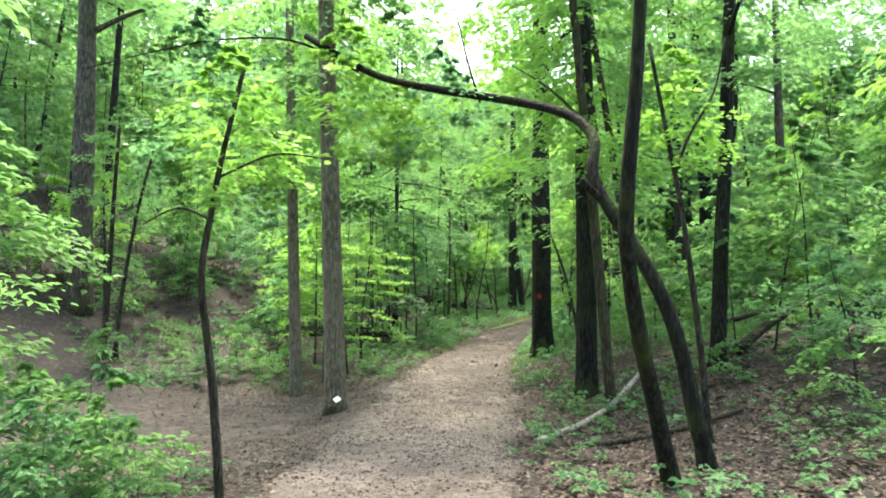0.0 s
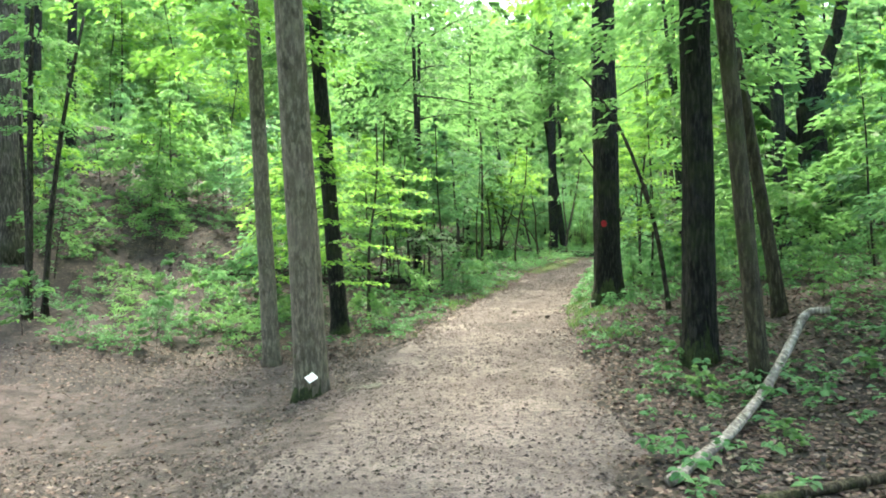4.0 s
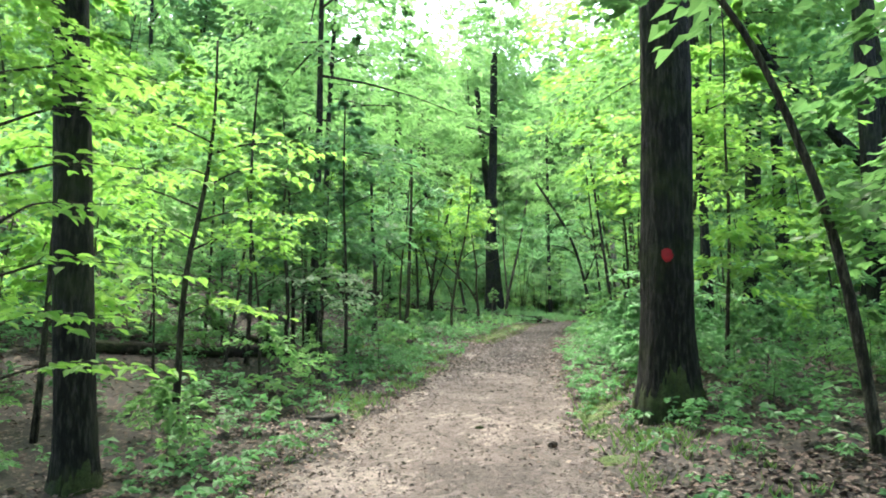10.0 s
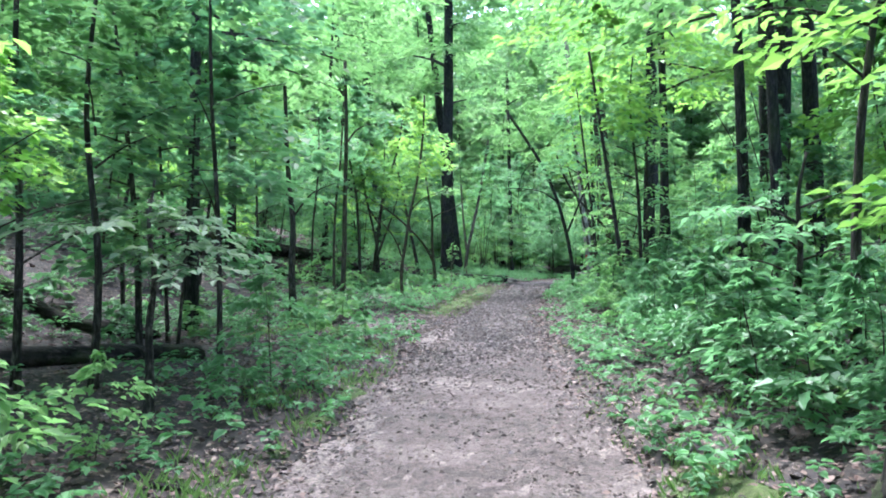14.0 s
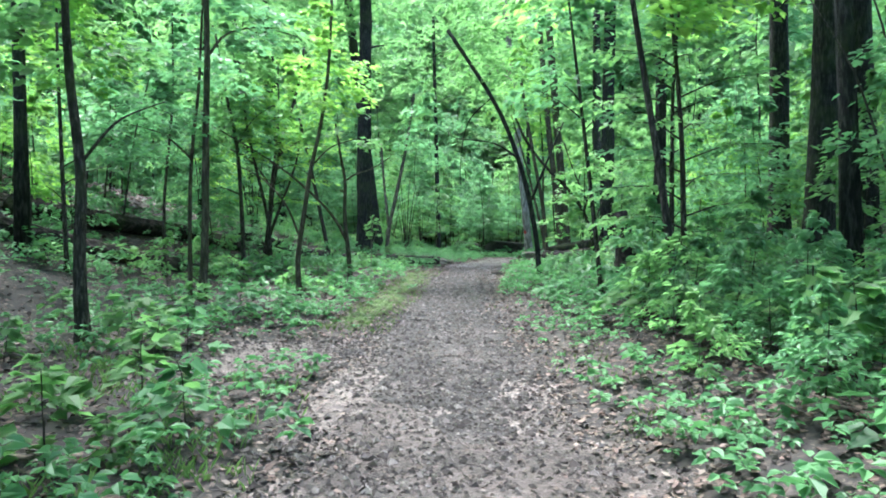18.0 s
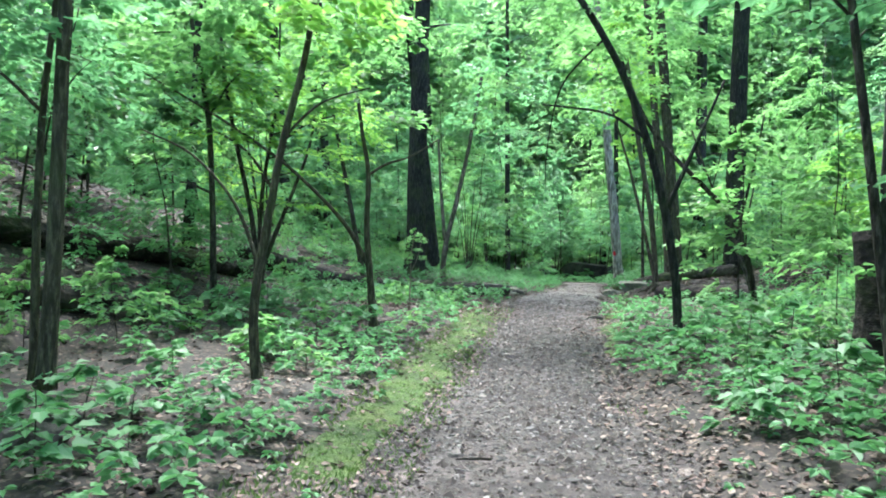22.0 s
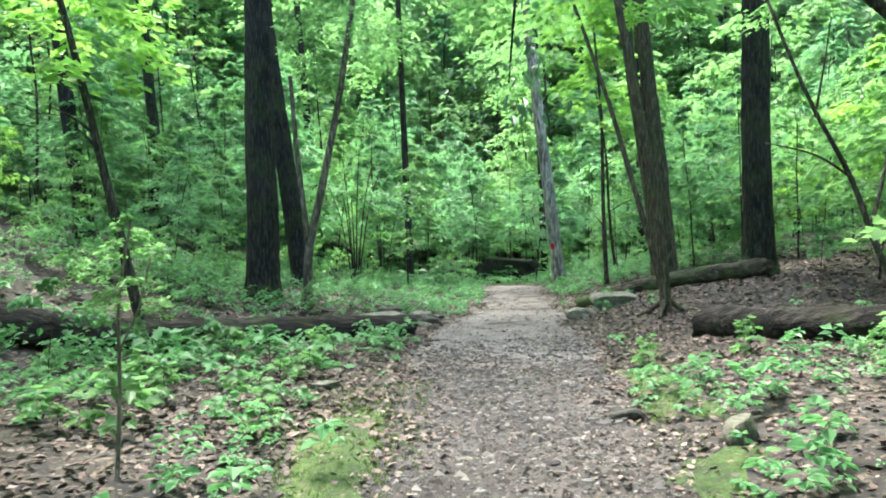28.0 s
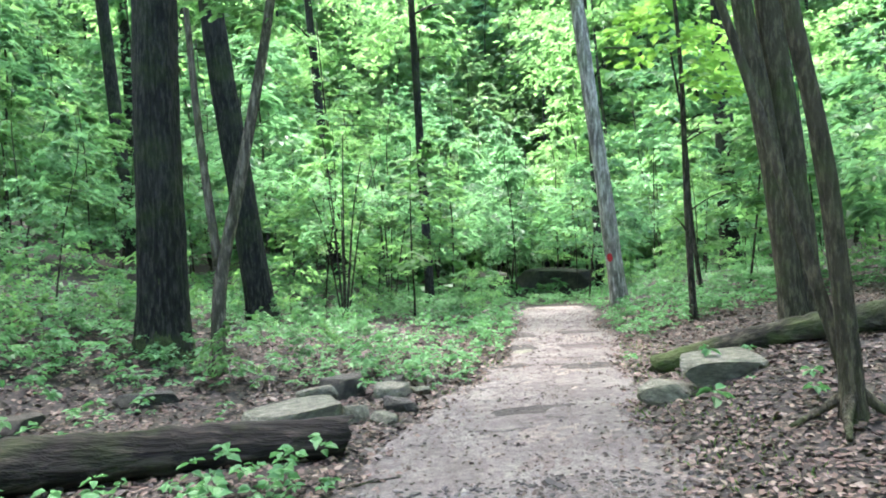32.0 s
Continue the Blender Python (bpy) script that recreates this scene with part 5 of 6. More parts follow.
V, F = litter(250000, (-10, 18), (2, 60), -5, 6.5, (.03, .075))
V2, F2 = litter(52000, (0, 15), (42, 54), -5, 6.5, (.035, .09))
V, F = np.concatenate([V, V2]), np.concatenate([F, F2 + len(V)])
stuff("leaf_litter", V, F, LITTER, "dry brown fallen leaves covering the forest floor", "leaf litter")
V, F = litter(150000, (-4, 12), (6, 58), -.2, 2.2, (.035, .075))
stuff("trailside_leaf_litter", V, F, LITTER, "curled dry brown leaves beside the trail", "leaf litter")
V, F = litter(110000, (-20, 20), (5, 56), 5, 18, (.07, .17))
stuff("far_leaf_litter", V, F, LITTER, "dry brown fallen leaves on the far slopes", "leaf litter")
V, F = litter(330000, (-9, 14), (4, 60), -1.6, 0, (.015, .05))
stuff("trail_litter", V, F, CHIPS, "scattered brown leaf scraps on the trail", "leaf litter")


def herbs(n, xr, yr, lo, hi, leaf, tall, fine=False):
    x, y, d = floor_points(n, xr, yr, lo, hi)
    k = waves(.8 * x + 3, .8 * y) + .3 * rng.normal(0, 1, len(x)) + .15 * step(24, 30, y) - .25 * ((y < 19) & (x < 2)) - .35 * ((y < 20) & (x > 2)) + (.05 + .25 * step(31, 35, y) - .5 * step(39, 41.5, y)) * ((y > 20) & (y < 43) & (x > along(EDGE_R_N, y))) - .4 * ((y > 20) & (y < 34) & (x < along(EDGE_L_N, y) - 1.3)) - .3 * ((y >= 34) & (y < 46) & (x < along(EDGE_L_N, y) - .9)) + .5 * ((y > 47) & (y < 66) & (x < 3.5)) - 1.1 * ((y > 43.5) & (x > along(EDGE_R_N, y)) & (y < 52)) - 1.1 * ((y > 47.3) & (y < 50.3) & (x < 6.5)) > 0
    k &= ~((y > 33.5) & (y < 44.5) & (x < 5) & (off_trail(x, y) < .7) & (rng.random(len(x)) < .93))
    x, y = x[k], y[k]
    P, W, N, S = [], [], [], []
    m = len(x)
    up = .04 + tall * rng.random(m) ** 1.6
    turn = rng.uniform(0, math.tau, m)
    big = rng.uniform(*leaf, m) * (.75 + .9 * up / tall)
    tip = rng.normal(0, .25, (m, 2))
    for i in range(7):
        a = turn + i * math.tau / 7 + rng.normal(0, .25, m)
        c, sn = np.cos(a), np.sin(a)
        P.append(np.stack([x + c * .012 + tip[:, 0] * up * .4, y + sn * .012 + tip[:, 1] * up * .4, ground_z(x, y) + up * rng.uniform(.7, 1.05, m)], 1))
        W.append(unit(np.stack([c, sn, rng.uniform(-.4, .2, m)], 1)))
        N.append(unit(np.stack([rng.normal(0, .2, m) - tip[:, 0], rng.normal(0, .2, m) - tip[:, 1], np.ones(m)], 1)))
        S.append(big * rng.uniform(.7, 1.15, m))
    P, W, N, S = (np.concatenate(q) for q in (P, W, N, S))
    return leaves(P, W, N, S, S * .68, fine)


V, F = herbs(98000, (-11, 19), (3, 66), 1.5, 9, (.045, .085), .3)
V2, F2 = herbs(84000, (-8, 18), (3, 64), .12, 1.5, (.04, .08), .28, True)
stuff("trailside_plants", V2, F2, HERB, "low green leafy plants along the trail", "ground plants")
stuff("ground_plants", V, F, HERB, "low green leafy plants covering the ground", "ground plants")
V, F = herbs(6000, (-20, 44), (62, 92), -99, 99, (.18, .34), .7)
V2, F2 = herbs(30000, (-24, -3), (15, 46), 3.5, 17, (.06, .13), .45)
V, F = np.concatenate([V, V2]), np.concatenate([F, F2 + len(V)])
stuff("far_ground_plants", V, F, HERB, "green undergrowth deep in the woods", "ground plants")


def moss_strip(edge, out, y0, y1, wide, patchy, label):
    ys = np.arange(y0, y1, .08)
    us = np.linspace(-.15, wide, 14)
    X = along(edge, ys)[:, None] + out * us[None]
    Y = np.repeat(ys[:, None], len(us), 1)
    u = np.repeat(us[None], len(ys), 0) + .2 * waves(2.1 * X, 2.1 * Y)
    hump = step(-.1, .1, u) * (1 - step(wide - .3, wide - .05, u)) * step(y0, y0 + 1.5, Y) * (1 - step(y1 - 1.5, y1, Y))
    if patchy:
        hump = hump * step(-.1, .2, waves(.9 * X, .9 * Y))
    Z = top_z(X, Y) - .05 + .075 * hump + .012 * waves(7 * X, 7 * Y)
    V = np.stack([X, Y, Z], -1).reshape(-1, 3)
    n, m = len(us), len(ys)
    i = (np.arange(m - 1)[:, None] * n + np.arange(n - 1)[None]).ravel()
    tagged(new("moss_bank", mesh_from("moss_bank", V, np.stack([i, i + 1, i + n + 1, i + n], 1), MOSS, True)), label, "moss", kind="structure")


moss_strip(EDGE_L_N, -1, 33.4, 44.5, .75, False, "yellow-green moss bank along the trail edge")
moss_strip(EDGE_R_N, 1, 36, 46.5, .8, True, "patchy yellow-green moss along the trail edge")
moss_strip(EDGE_L_N, -1, 20, 28, .5, True, "patchy yellow-green moss along the trail edge")
moss_strip(EDGE_R_N, 1, 17.5, 24, .7, True, "patchy yellow-green moss by the blazed tree")


def blades(x, y, lo, hi):
    m = len(x)
    a = rng.uniform(0, math.tau, m)
    pos = np.stack([x, y, top_z(x, y) - .01], 1)
    way = unit(np.stack([np.cos(a) * .6, np.sin(a) * .6, np.ones(m)], 1))
    nor = unit(np.stack([np.cos(a + 1.57), np.sin(a + 1.57), np.zeros(m) + .2], 1))
    L = rng.uniform(lo, hi, m)
    return leaves(pos, way, nor, L, np.minimum(L * .3, .014 + .05 * L), False, .1)


x, y, d = floor_points(330000, (-2, 10), (16, 60), -.3, .7)
k = ((x < along(EDGE_L_N, y) + .3) & (y > 33.8) & (y < 44.5)) | ((d > -.05) & (rng.random(len(x)) < .3) & (waves(.5 * x, .5 * y) > 0))
V, F = blades(x[k], y[k], .025, .075)
stuff("moss", V, F, GRASS, "yellow-green moss and short grass along the trail edge", "moss")

x, y, d = floor_points(70000, (-3, 6), (17, 32), .02, 1.1)
k = (((x < along(EDGE_L_N, y)) & (y > 22)) | ((x > along(EDGE_R_N, y)) & (y < 24.5))) & (waves(2.2 * x, 2.2 * y) + .2 * rng.normal(0, 1, len(x)) > .25)
V, F = blades(x[k], y[k], .05, .15)
stuff("grass", V, F, GRASS_GREEN, "sparse tufts of short green grass along the trail edge", "grass")

# grit on the trail
x, y, d = floor_points(620000, (-9, 13), (5, 58), -2.5, .12)
k = 1.5 * waves(1.7 * x + 2, 1.3 * y) + .4 * rng.normal(0, 1, len(x)) + .3 * step(25, 34, y) - .8 * step(43, 46, y) > -.25
x, y, d = x[k], y[k], d[k]
m = len(x)
s = rng.uniform(.006, .02, m) * (1 + 1.0 * (rng.random(m) < .1)) * (1 + .5 * ((y > 28) & (y < 46.5)))
base = np.array([(1, .1, 0), (-.4, .9, 0), (-.6, -.7, 0), (.15, .05, .62)])
rot = rng.uniform(0, math.tau, m)
B = np.stack([base[:, 0] * np.cos(rot)[:, None] - base[:, 1] * np.sin(rot)[:, None], base[:, 0] * np.sin(rot)[:, None] + base[:, 1] * np.cos(rot)[:, None], np.repeat(base[None, :, 2], m, 0)], -1) * s[:, None, None]
V = (B + np.stack([x, y, top_z(x, y) - .002 + .009 * ((y > 26) & (y < 47))], -1)[:, None]).reshape(-1, 3)
F = np.concatenate([np.array(f)[None] + 4 * np.arange(m)[:, None] for f in ((0, 1, 3), (1, 2, 3), (2, 0, 3))])
stuff("gravel", V, F, GRIT, "loose grit and small stones on the trail", "gravel")

# flat pebbles and cobbles pressed into the gravel
x, y, d = floor_points(60000, (1, 10), (33, 47), -2.2, -.1)
k = rng.random(len(x)) < .34 * step(33, 36, y)
x, y = x[k], y[k]
m = len(x)
s = rng.uniform(.014, .034, m) * (1 + 1.2 * (rng.random(m) < .06))
ring = np.arange(6) / 6 * math.tau
B = np.zeros((m, 12, 3))
rad = rng.uniform(.7, 1.15, (m, 6))
tilt = rng.normal(0, .12, (m, 2))
squash = rng.uniform(.5, .95, m)
rot = rng.uniform(0, math.tau, m)
for level, (size, up) in enumerate(((1.0, -.1), (.72, .42))):
    u, v = rad * size * np.cos(ring) * s[:, None], rad * size * np.sin(ring) * (s * squash)[:, None]
    B[:, level * 6:level * 6 + 6, 0] = u * np.cos(rot)[:, None] - v * np.sin(rot)[:, None]
    B[:, level * 6:level * 6 + 6, 1] = u * np.sin(rot)[:, None] + v * np.cos(rot)[:, None]
    B[:, level * 6:level * 6 + 6, 2] = (up * .55 * s)[:, None] + tilt[:, :1] * u + tilt[:, 1:] * v
V = (B + np.stack([x, y, top_z(x, y) + .008], -1)[:, None]).reshape(-1, 3)
base = 12 * np.arange(m)[:, None]
F = [tuple(q) for i in range(6) for q in (np.array((i, (i + 1) % 6, (i + 1) % 6 + 6, i + 6))[None] + base).tolist()] + [tuple(q) for q in (np.arange(6, 12)[None] + base).tolist()]
stuff("pebbles", V, F, PEBBLE, "flat grey pebbles pressed into the dark gravel", "pebbles")

# ---- logs, branches, rocks ----


def log(points, r0, r1, mat, label, name="fallen_log"):
    n = max(16, 8 * len(points))
    sides = 18 if r0 > .08 else 10
    P = smooth_path([(x, y, gz(x, y) + dz) for x, y, dz in points], n)
    r = np.random.default_rng(int(100 * abs(points[0][0])))
    V, F = tube(P, np.linspace(r0, r1, n) * (1 + .06 * r.normal(0, 1, n)), sides)
    C = np.repeat(P, sides, 0)
    a = np.tile(np.arange(sides), n) / sides * math.tau
    ph = r.uniform(0, 6, 3)
    groove = r.normal(0, .05, sides)
    V = C + (V - C) * (1 + np.tile(groove, n) + .06 * np.sin(3 * a + ph[0]) + .02 * r.normal(0, 1, n * sides))[:, None]
    way = unit(P[0] - P[1])
    V[:sides] += way * (r.uniform(-.5, 1.1, sides) * r0)[:, None]
    V[-sides:] -= way * (r.uniform(-.4, .8, sides) * r1)[:, None]
    return tagged(new(name, mesh_from(name, V, F, mat, True)), label, "log")


log([(5.5, 47.9, .13), (4.2, 47.7, .16), (2.8, 47.4, .18), (1.2, 46.8, .19), (-.6, 46.2, .19)], .16, .22, LOG_ROT, "long dark rotting log with moss lying beside the trail")
log([(8.5, 45.0, .13), (9.5, 43.95, .14), (11, 43.35, .15), (13.2, 43.0, .15)], .19, .18, LOG_ROT, "dark brown rotting log on the bank")
log([(9.1, 49.75, .1), (10.3, 49.2, .14), (11.2, 49.0, .16), (12.0, 48.2, .16)], .12, .16, LOG_MOSS, "mossy fallen log on the leafy bank")
log([(-1.4, 38.75, .1), (-2.3, 38.0, .14), (-3.3, 37.4, .16), (-4.8, 36.5, .18)], .14, .19, LOG_ROT, "dark fallen log on the slope")
log([(-.4, 44.6, .12), (-1.0, 43.2, .15), (-1.9, 41.6, .18), (-3.2, 40.0, .2), (-4.4, 38.8, .2)], .17, .2, LOG_ROT, "long dark fallen log higher on the slope")
log([(-.3, 39.8, .05), (-1.0, 39.4, .06), (-1.8, 38.95, .06)], .06, .08, LOG_ROT, "thin dark fallen log on the slope")
log([(1.5, 46.9, .14), (.6, 46.9, .3), (-.9, 45.3, .34)], .1, .14, LOG_ROT, "dark fallen log lying across another")
log([(-1.6, 27.2, .08), (-2.7, 26.6, .09), (-3.6, 26.0, .1), (-5.2, 24.9, .1)], .1, .12, LOG_ROT, "thin dark fallen log among saplings")
log([(-2.6, 28.6, .07), (-4.0, 28.9, .08), (-6.0, 29.6, .1)], .09, .1, LOG_ROT, "dark fallen log on the leafy slope")
log([(2.5, 10.0, .04), (3.2, 11.1, .06), (4.0, 12.6, .1), (4.7, 13.7, .3), (4.95, 14.0, .5), (5.2, 13.9, .45)], .05, .05, BRANCH_PALE, "long pale crooked fallen branch", "fallen_branch")
log([(3.0, 9.6, .03), (3.6, 9.9, .05), (4.6, 10.0, .06), (5.6, 10.4, .06)], .04, .03, BARK_BROWN, "brown fallen branch lying among dead leaves", "fallen_branch")
log([(7.0, 14.6, .1), (7.9, 15.4, .35), (9.0, 16.2, .6), (11, 17.6, .6)], .1, .07, LOG_ROT, "dark fallen tree limb raised off the slope", "fallen_limb")
log([(7.6, 17.2, .5), (9.2, 17.6, .7), (11.2, 18.2, .6)], .07, .05, LOG_ROT, "dark fallen tree limb raised off the slope", "fallen_limb")


def rock(x, y, sx, sy, sz, mat, label, turn=0.0, sink=.3):
    r = np.random.default_rng(int(abs(x * 131 + y * 17)))
    bm = bmesh.new()
    bmesh.ops.create_icosphere(bm, subdivisions=3, radius=1)
    cuts = [(Vector((r.normal(), r.normal(), r.normal(0, .45))).normalized(), r.uniform(.55, .8)) for _ in range(10)] + [(Vector((r.normal(0, .1), r.normal(0, .1), 1)).normalized(), .5)]
    off = Vector(r.uniform(0, 50, 3))
    for v in bm.verts:
        for nrm, c in cuts:
            over = v.co.dot(nrm) - c
            if over > 0:
                v.co -= nrm * over * .97
        v.co *= 1.3 * (1 + .035 * noise.noise(v.co * 2.5 + off) + .02 * noise.noise(v.co * 8 + off))
    me = bpy.data.meshes.new("rock")
    bm.to_mesh(me)
    bm.free()
    me.materials.append(mat)
    ob = new("rock", me)
    ob.matrix_world = pose(x, y, gz(x, y) + sz * (.7 - sink), r.normal(0, 5), r.normal(0, 5), turn) @ Matrix.Diagonal((sx, sy, sz, 1))
    return tagged(ob, label, "rock", "rocks by the trail")


for x, y, sx, sy, sz, mat, label, turn in [
        (9.35, 48.75, .5, .3, .17, ROCK, "flat pale rock leaning on the mossy log", 20), (8.75, 48.75, .36, .24, .13, ROCK, "low grey-green rock by the bank", 10),
        (5.15, 48.65, .42, .28, .24, ROCK, "large flat greenish rock behind the log", 10), (5.6, 50.05, .27, .2, .19, ROCK_DARK, "angular grey rock by the trail", 40), (6.08, 49.92, .22, .15, .11, ROCK, "flat grey rock by the trail", 10),
        (5.68, 49.05, .2, .14, .12, ROCK, "small grey rock by the trail", 60), (6.1, 49.28, .18, .13, .11, ROCK_DARK, "small dark rock by the trail", 0), (6.5, 50.6, .2, .15, .08, ROCK, "small grey rock by the trail", 80), (3.6, 50.0, .3, .2, .1, ROCK_DARK, "low brown rock in the leaves", 30),
        (4.83, 42.04, .17, .1, .05, ROCK, "flat pale stone set in the trail", 15), (4.47, 36.96, .2, .09, .035, ROCK, "flat grey stone set in the trail", 5), (4.13, 37.25, .09, .06, .035, ROCK, "flat pale stone set in the trail", 40), (5.0, 39.1, .13, .08, .07, ROCK_DARK, "dark stone set in the trail", 5), (6.5, 41.6, .12, .1, .12, ROCK, "grey stone at the trail edge", 5), (-.75, 21.85, .19, .09, .06, ROCK_DARK, "flat dark stone at the trail edge", 0), (5.2, 41.9,.1, .06, .03, ROCK, "flat pale stone set in the trail", 15), (4.45, 39.2, .12, .06, .03, ROCK, "flat pale stone set in the trail", 5), (6.24, 42.66, .13, .11, .09, ROCK_DARK, "dark round stone in the trail", 5),
        (4.0, 44.5, .16, .1, .05, ROCK, "flat pale stone set in the trail", 0), (.07, 34.5, .16, .13, .11, ROCK_DARK, "dark rock on the forest floor", 30), (-.6, 13.6, .22, .14, .05, ROCK, "flat stone by the tree's foot", 20), (8.3, 52.6, .2, .12, .06, ROCK, "pale stone at the trail edge", 30),
        (5.3, 49.9, .2, .16, .12, ROCK, "small grey rock by the trail", 15), (6.15, 50.3, .16, .12, .1, ROCK_DARK, "small dark rock by the trail", 70), (5.95, 48.9, .14, .1, .07, ROCK, "small grey rock by the trail", 45), (6.4, 50.0, .14, .1, .06, ROCK, "small grey rock by the trail", 100), (2.6, 49.2, .3, .2, .12, ROCK_DARK, "low brown rock in the leaves", 50),
        # Boulders coloured dark, standing in for shade beyond the trail's end.
        (13.2, 66.5, 1.5, .9, 1.0, ROCK_DARK, "dark boulder standing in for a shaded void in the woods", 10), (11.2, 67.5, 1.2, .8, .8, ROCK_DARK, "dark boulder standing in for a shaded void in the woods", 60)]:
    rock(x, y, sx, sy, sz, mat, label, turn)


def slab(x, y, rx, ry, turn):
    """A flat stone trodden level with the trail."""
    r = np.random.default_rng(int(abs(x * 97 + y * 53)))
    n = 9
    a = np.arange(n) / n * math.tau + r.normal(0, .12, n)
    k = r.uniform(.82, 1.12, n)
    c, q = math.cos(radians(turn)), math.sin(radians(turn))
    V = []
    for size, up in ((1.08, -.05), (1.02, .002), (.93, .012)):
        u, v = rx * k * size * np.cos(a), ry * k * size * np.sin(a)
        X, Y = x + u * c - v * q, y + u * q + v * c
        V += [(p, w, float(trail_z(p, w, off_trail(p, w, True))) + up + .05 * float(r.normal(0, .03))) for p, w in zip(X, Y)]
    F = [(j * n + i, j * n + (i + 1) % n, (j + 1) * n + (i + 1) % n, (j + 1) * n + i) for j in range(2) for i in range(n)] + [tuple(range(2 * n, 3 * n))]
    part("stone", mesh_from("stone", V, F, SLAB), trail)


for x, y, rx, ry, turn in [(6.4, 49.15, .38, .26, 10), (7.2, 49.65, .5, .3, -5), (7.75, 48.7, .4, .25, 20), (6.0, 48.15, .34, .24, 30), (7.3, 50.35, .5, .3, 5), (8.25, 50.2, .46, .32, -10), (6.95, 48.45, .36, .24, 0), (8.35, 51.5, .22, .4, 60), (8.1, 52.2, .6, .34, 0), (9.0, 52.05, .42, .3, 10), (8.9, 53.75, .6, .4, 0), (9.5, 55.5, .6, .45, 20)]:
    slab(x, y, rx, ry, turn)


def stump(x, y, radius, height):
    me = trunk_mesh("stump", [(0, 0, 0), (-.03, 0, height * .4), (-.1, .03, height * .8), (-.14, .05, height)], radius, LOG_ROT, 5, 1.4, .55, 16)
    ob = new("tree_stump", me)
    ob.location = (x, y, gz(x, y))
    tagged(ob, "broken rotting tree stump of reddish brown wood", "stump")


stump(6.95, 36.1, .23, 1.25)


def blaze(x, y, z, w, h, away, trunk, label):
    """A dab of paint wrapped on the trunk's face."""
    n = 22
    r = np.random.default_rng(3)
    a0 = math.atan2(away[1], away[0])
    edge = [1 + r.normal(0, .045) for _ in range(n)]
    V, F = [], []
    for ring in (0, .5, 1):
        for lift in ((.004, .012) if ring == 1 else (.014,)):
            for i in range(n):
                t = math.tau * i / n
                a = a0 + ring * edge[i] * math.cos(t) * w / 2 / trunk
                V.append((x + (trunk + lift) * math.cos(a), y + (trunk + lift) * math.sin(a), z + ring * edge[i] * math.sin(t) * h / 2))
    for k in range(3):
        F += [(k * n + i, k * n + (i + 1) % n, (k + 1) * n + (i + 1) % n, (k + 1) * n + i) for i in range(n)]
    return tagged(new("trail_blaze", mesh_from("trail_blaze", V, F, RED_PAINT)), label, "trail marker")


blaze(3.36, 21.24, 1.86, .125, .16, (-.3, -1), .335, "red paint blaze on dark bark")
blaze(11.72, 57.48, 2.05, .12, .2, (-.2, -1), .2, "red paint blaze on pale bark")


def tag_plate(x, y, z):
    bm = bmesh.new()
    bmesh.ops.create_cube(bm, size=1)
    bmesh.ops.scale(bm, vec=(.13, .012, .13), verts=bm.verts)
    bmesh.ops.bevel(bm, geom=bm.edges, offset=.003, segments=1, affect="EDGES")
    me = bpy.data.meshes.new("tag")
    bm.to_mesh(me)
    bm.free()
    me.materials.append(WHITE_TAG)
    ob = new("tag", me)
    ob.matrix_world = pose(x, y, z, -50, 0, 0) @ pose(0, 0, 0, 0, 45, 0)
    tagged(ob, "small white diamond tag on a tree's foot", "trail marker")


tag_plate(-1.3, 13.6, -.3)

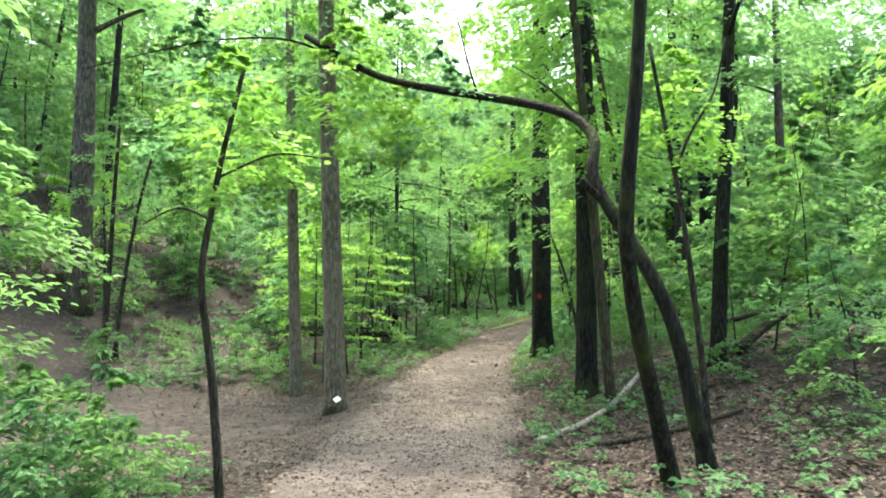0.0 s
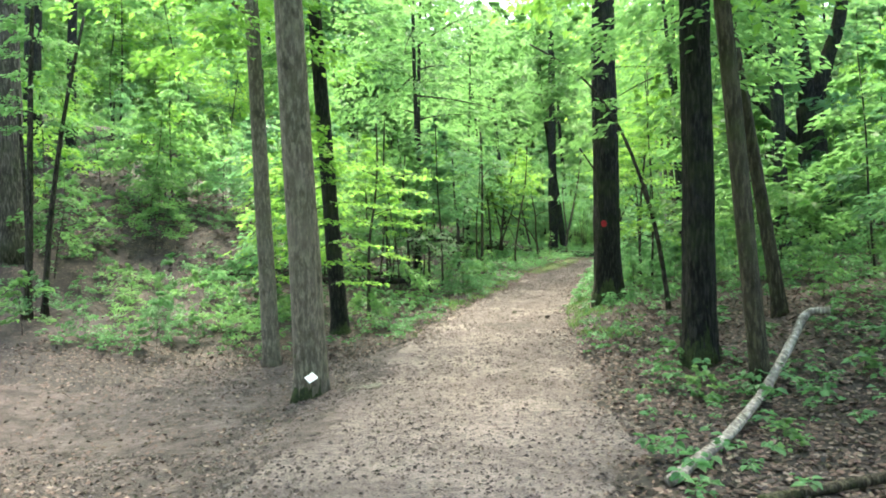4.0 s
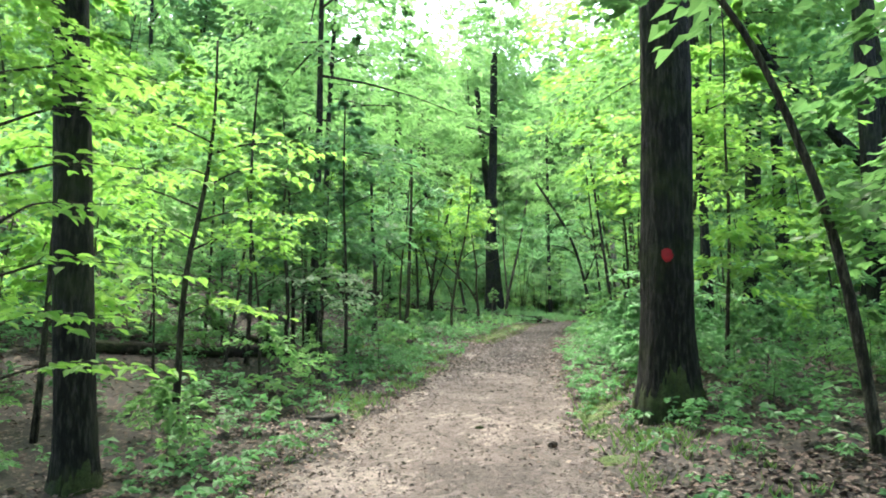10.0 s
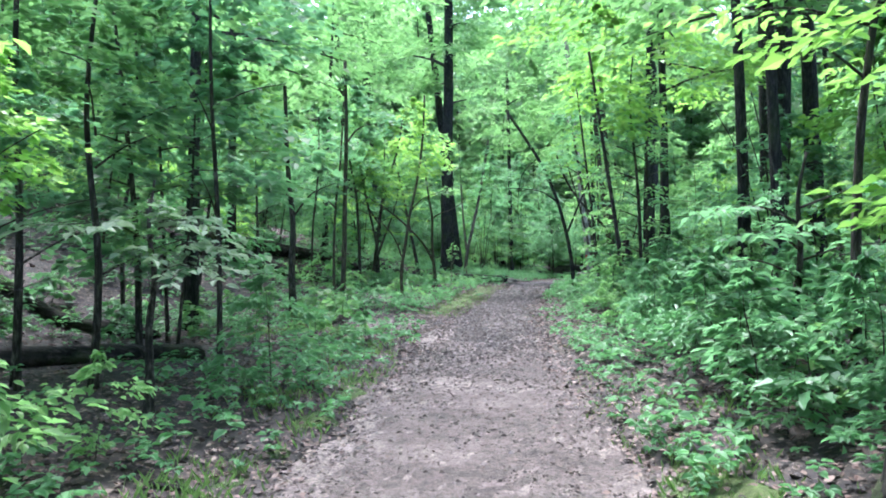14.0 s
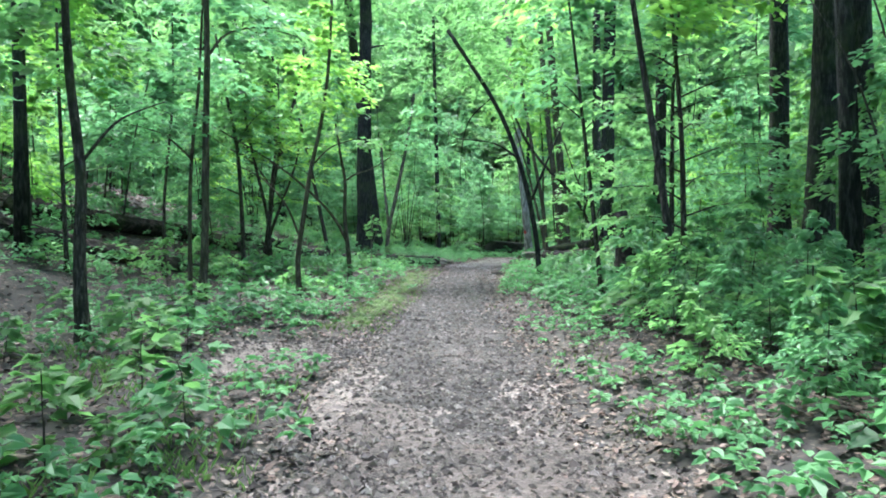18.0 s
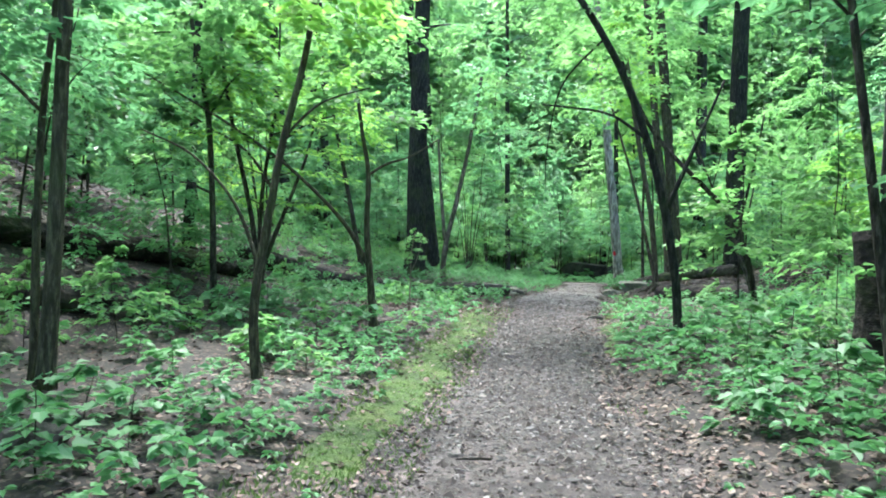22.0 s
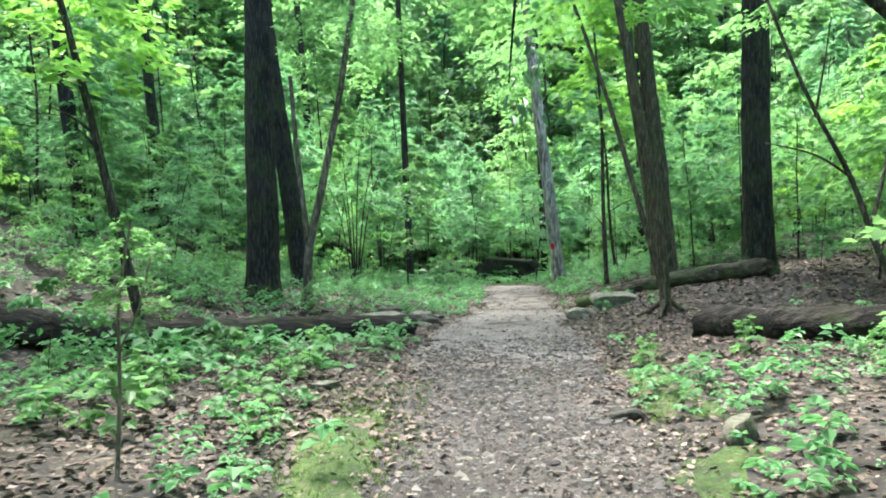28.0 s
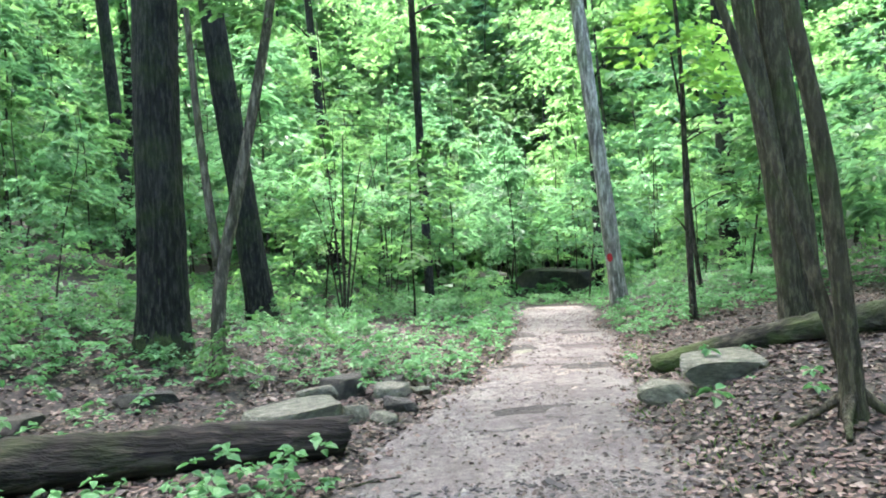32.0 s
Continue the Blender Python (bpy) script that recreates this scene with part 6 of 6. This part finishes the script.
for x, y, L, a, w in [(1.95, 20.75, .12, 40, .035), (1.2, 21.6, .1, 10, .02), (-.55, 23.0, .35, -15, .025), (2.0, 18.4, .09, 80, .02), (1.9, 16.9, .07, 20, .018), (5.7, 47.2, .5, 15, .012), (3.9, 46.5, .4, -30, .012), (7.0, 45.8, .25, 5, .012), (6.7, 44.6, .2, 60, .01), (2.9, 34.8, .3, 5, .012)]:
    p = [(x + k * L * math.cos(radians(a)), y + k * L * math.sin(radians(a)), w * .8) for k in (-.5, 0, .5)]
    n = 6
    P = smooth_path([(q[0], q[1], float(top_z(q[0], q[1])) + q[2]) for q in p], n)
    V, F = tube(P, [w * .7, w, w * .9, w, w * .8, w * .5], 7, .15, np.random.default_rng(int(100 * x + 900)))
    tagged(new("stick", mesh_from("stick", V, F, LOG_ROT)), "dark broken stick lying on the dirt trail", "stick", "sticks on the trail")


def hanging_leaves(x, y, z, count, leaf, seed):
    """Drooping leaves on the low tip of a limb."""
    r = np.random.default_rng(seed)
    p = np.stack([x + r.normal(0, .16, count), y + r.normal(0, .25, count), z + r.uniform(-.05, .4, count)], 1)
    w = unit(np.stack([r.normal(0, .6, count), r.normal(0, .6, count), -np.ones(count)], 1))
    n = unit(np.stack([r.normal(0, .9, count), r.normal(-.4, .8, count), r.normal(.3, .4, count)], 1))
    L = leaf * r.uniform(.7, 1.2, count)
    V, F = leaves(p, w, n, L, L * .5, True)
    return mesh_from("foliage", V, F, LEAF_SHADE)


lean = next(o for o in scene.objects if o.name.startswith("tree") and o.parent is None and abs(o.location.x - 6.15) < .01 and abs(o.location.y - 38.75) < .01)
part("foliage", hanging_leaves(-1.12, 2.9, 2.05, 46, .085, 4), lean, "dark drooping leaves with shade painted in")["kind"] = "stuff"

# curled leaves and seedlings on the bank beside the double-stemmed tree
V, F = litter(26000, (2.4, 8.5), (5.5, 19), .05, 4.5, (.04, .085))
stuff("bank_leaf_litter", V, F, LITTER, "curled dry brown leaves on the bank by the double-stemmed tree", "leaf litter")
V, F = litter(9000, (-8, -1.2), (9, 18), -6, 4, (.04, .08))
stuff("path_leaf_litter", V, F, LITTER, "scattered dry brown leaves on the side path", "leaf litter")
for x, y, size in [(3.6, 10.9, .45), (4.3, 11.8, .5), (5.0, 12.6, .55), (4.6, 10.4, .4), (5.6, 13.4, .6), (3.9, 12.5, .45), (6.2, 12.2, .6), (5.3, 14.6, .5), (4.9, 15.4, .5)]:
    plant("broad", x, y, size, "low plant with broad green leaves", "broadleaf_plant", "plant", "broad-leaved plants")
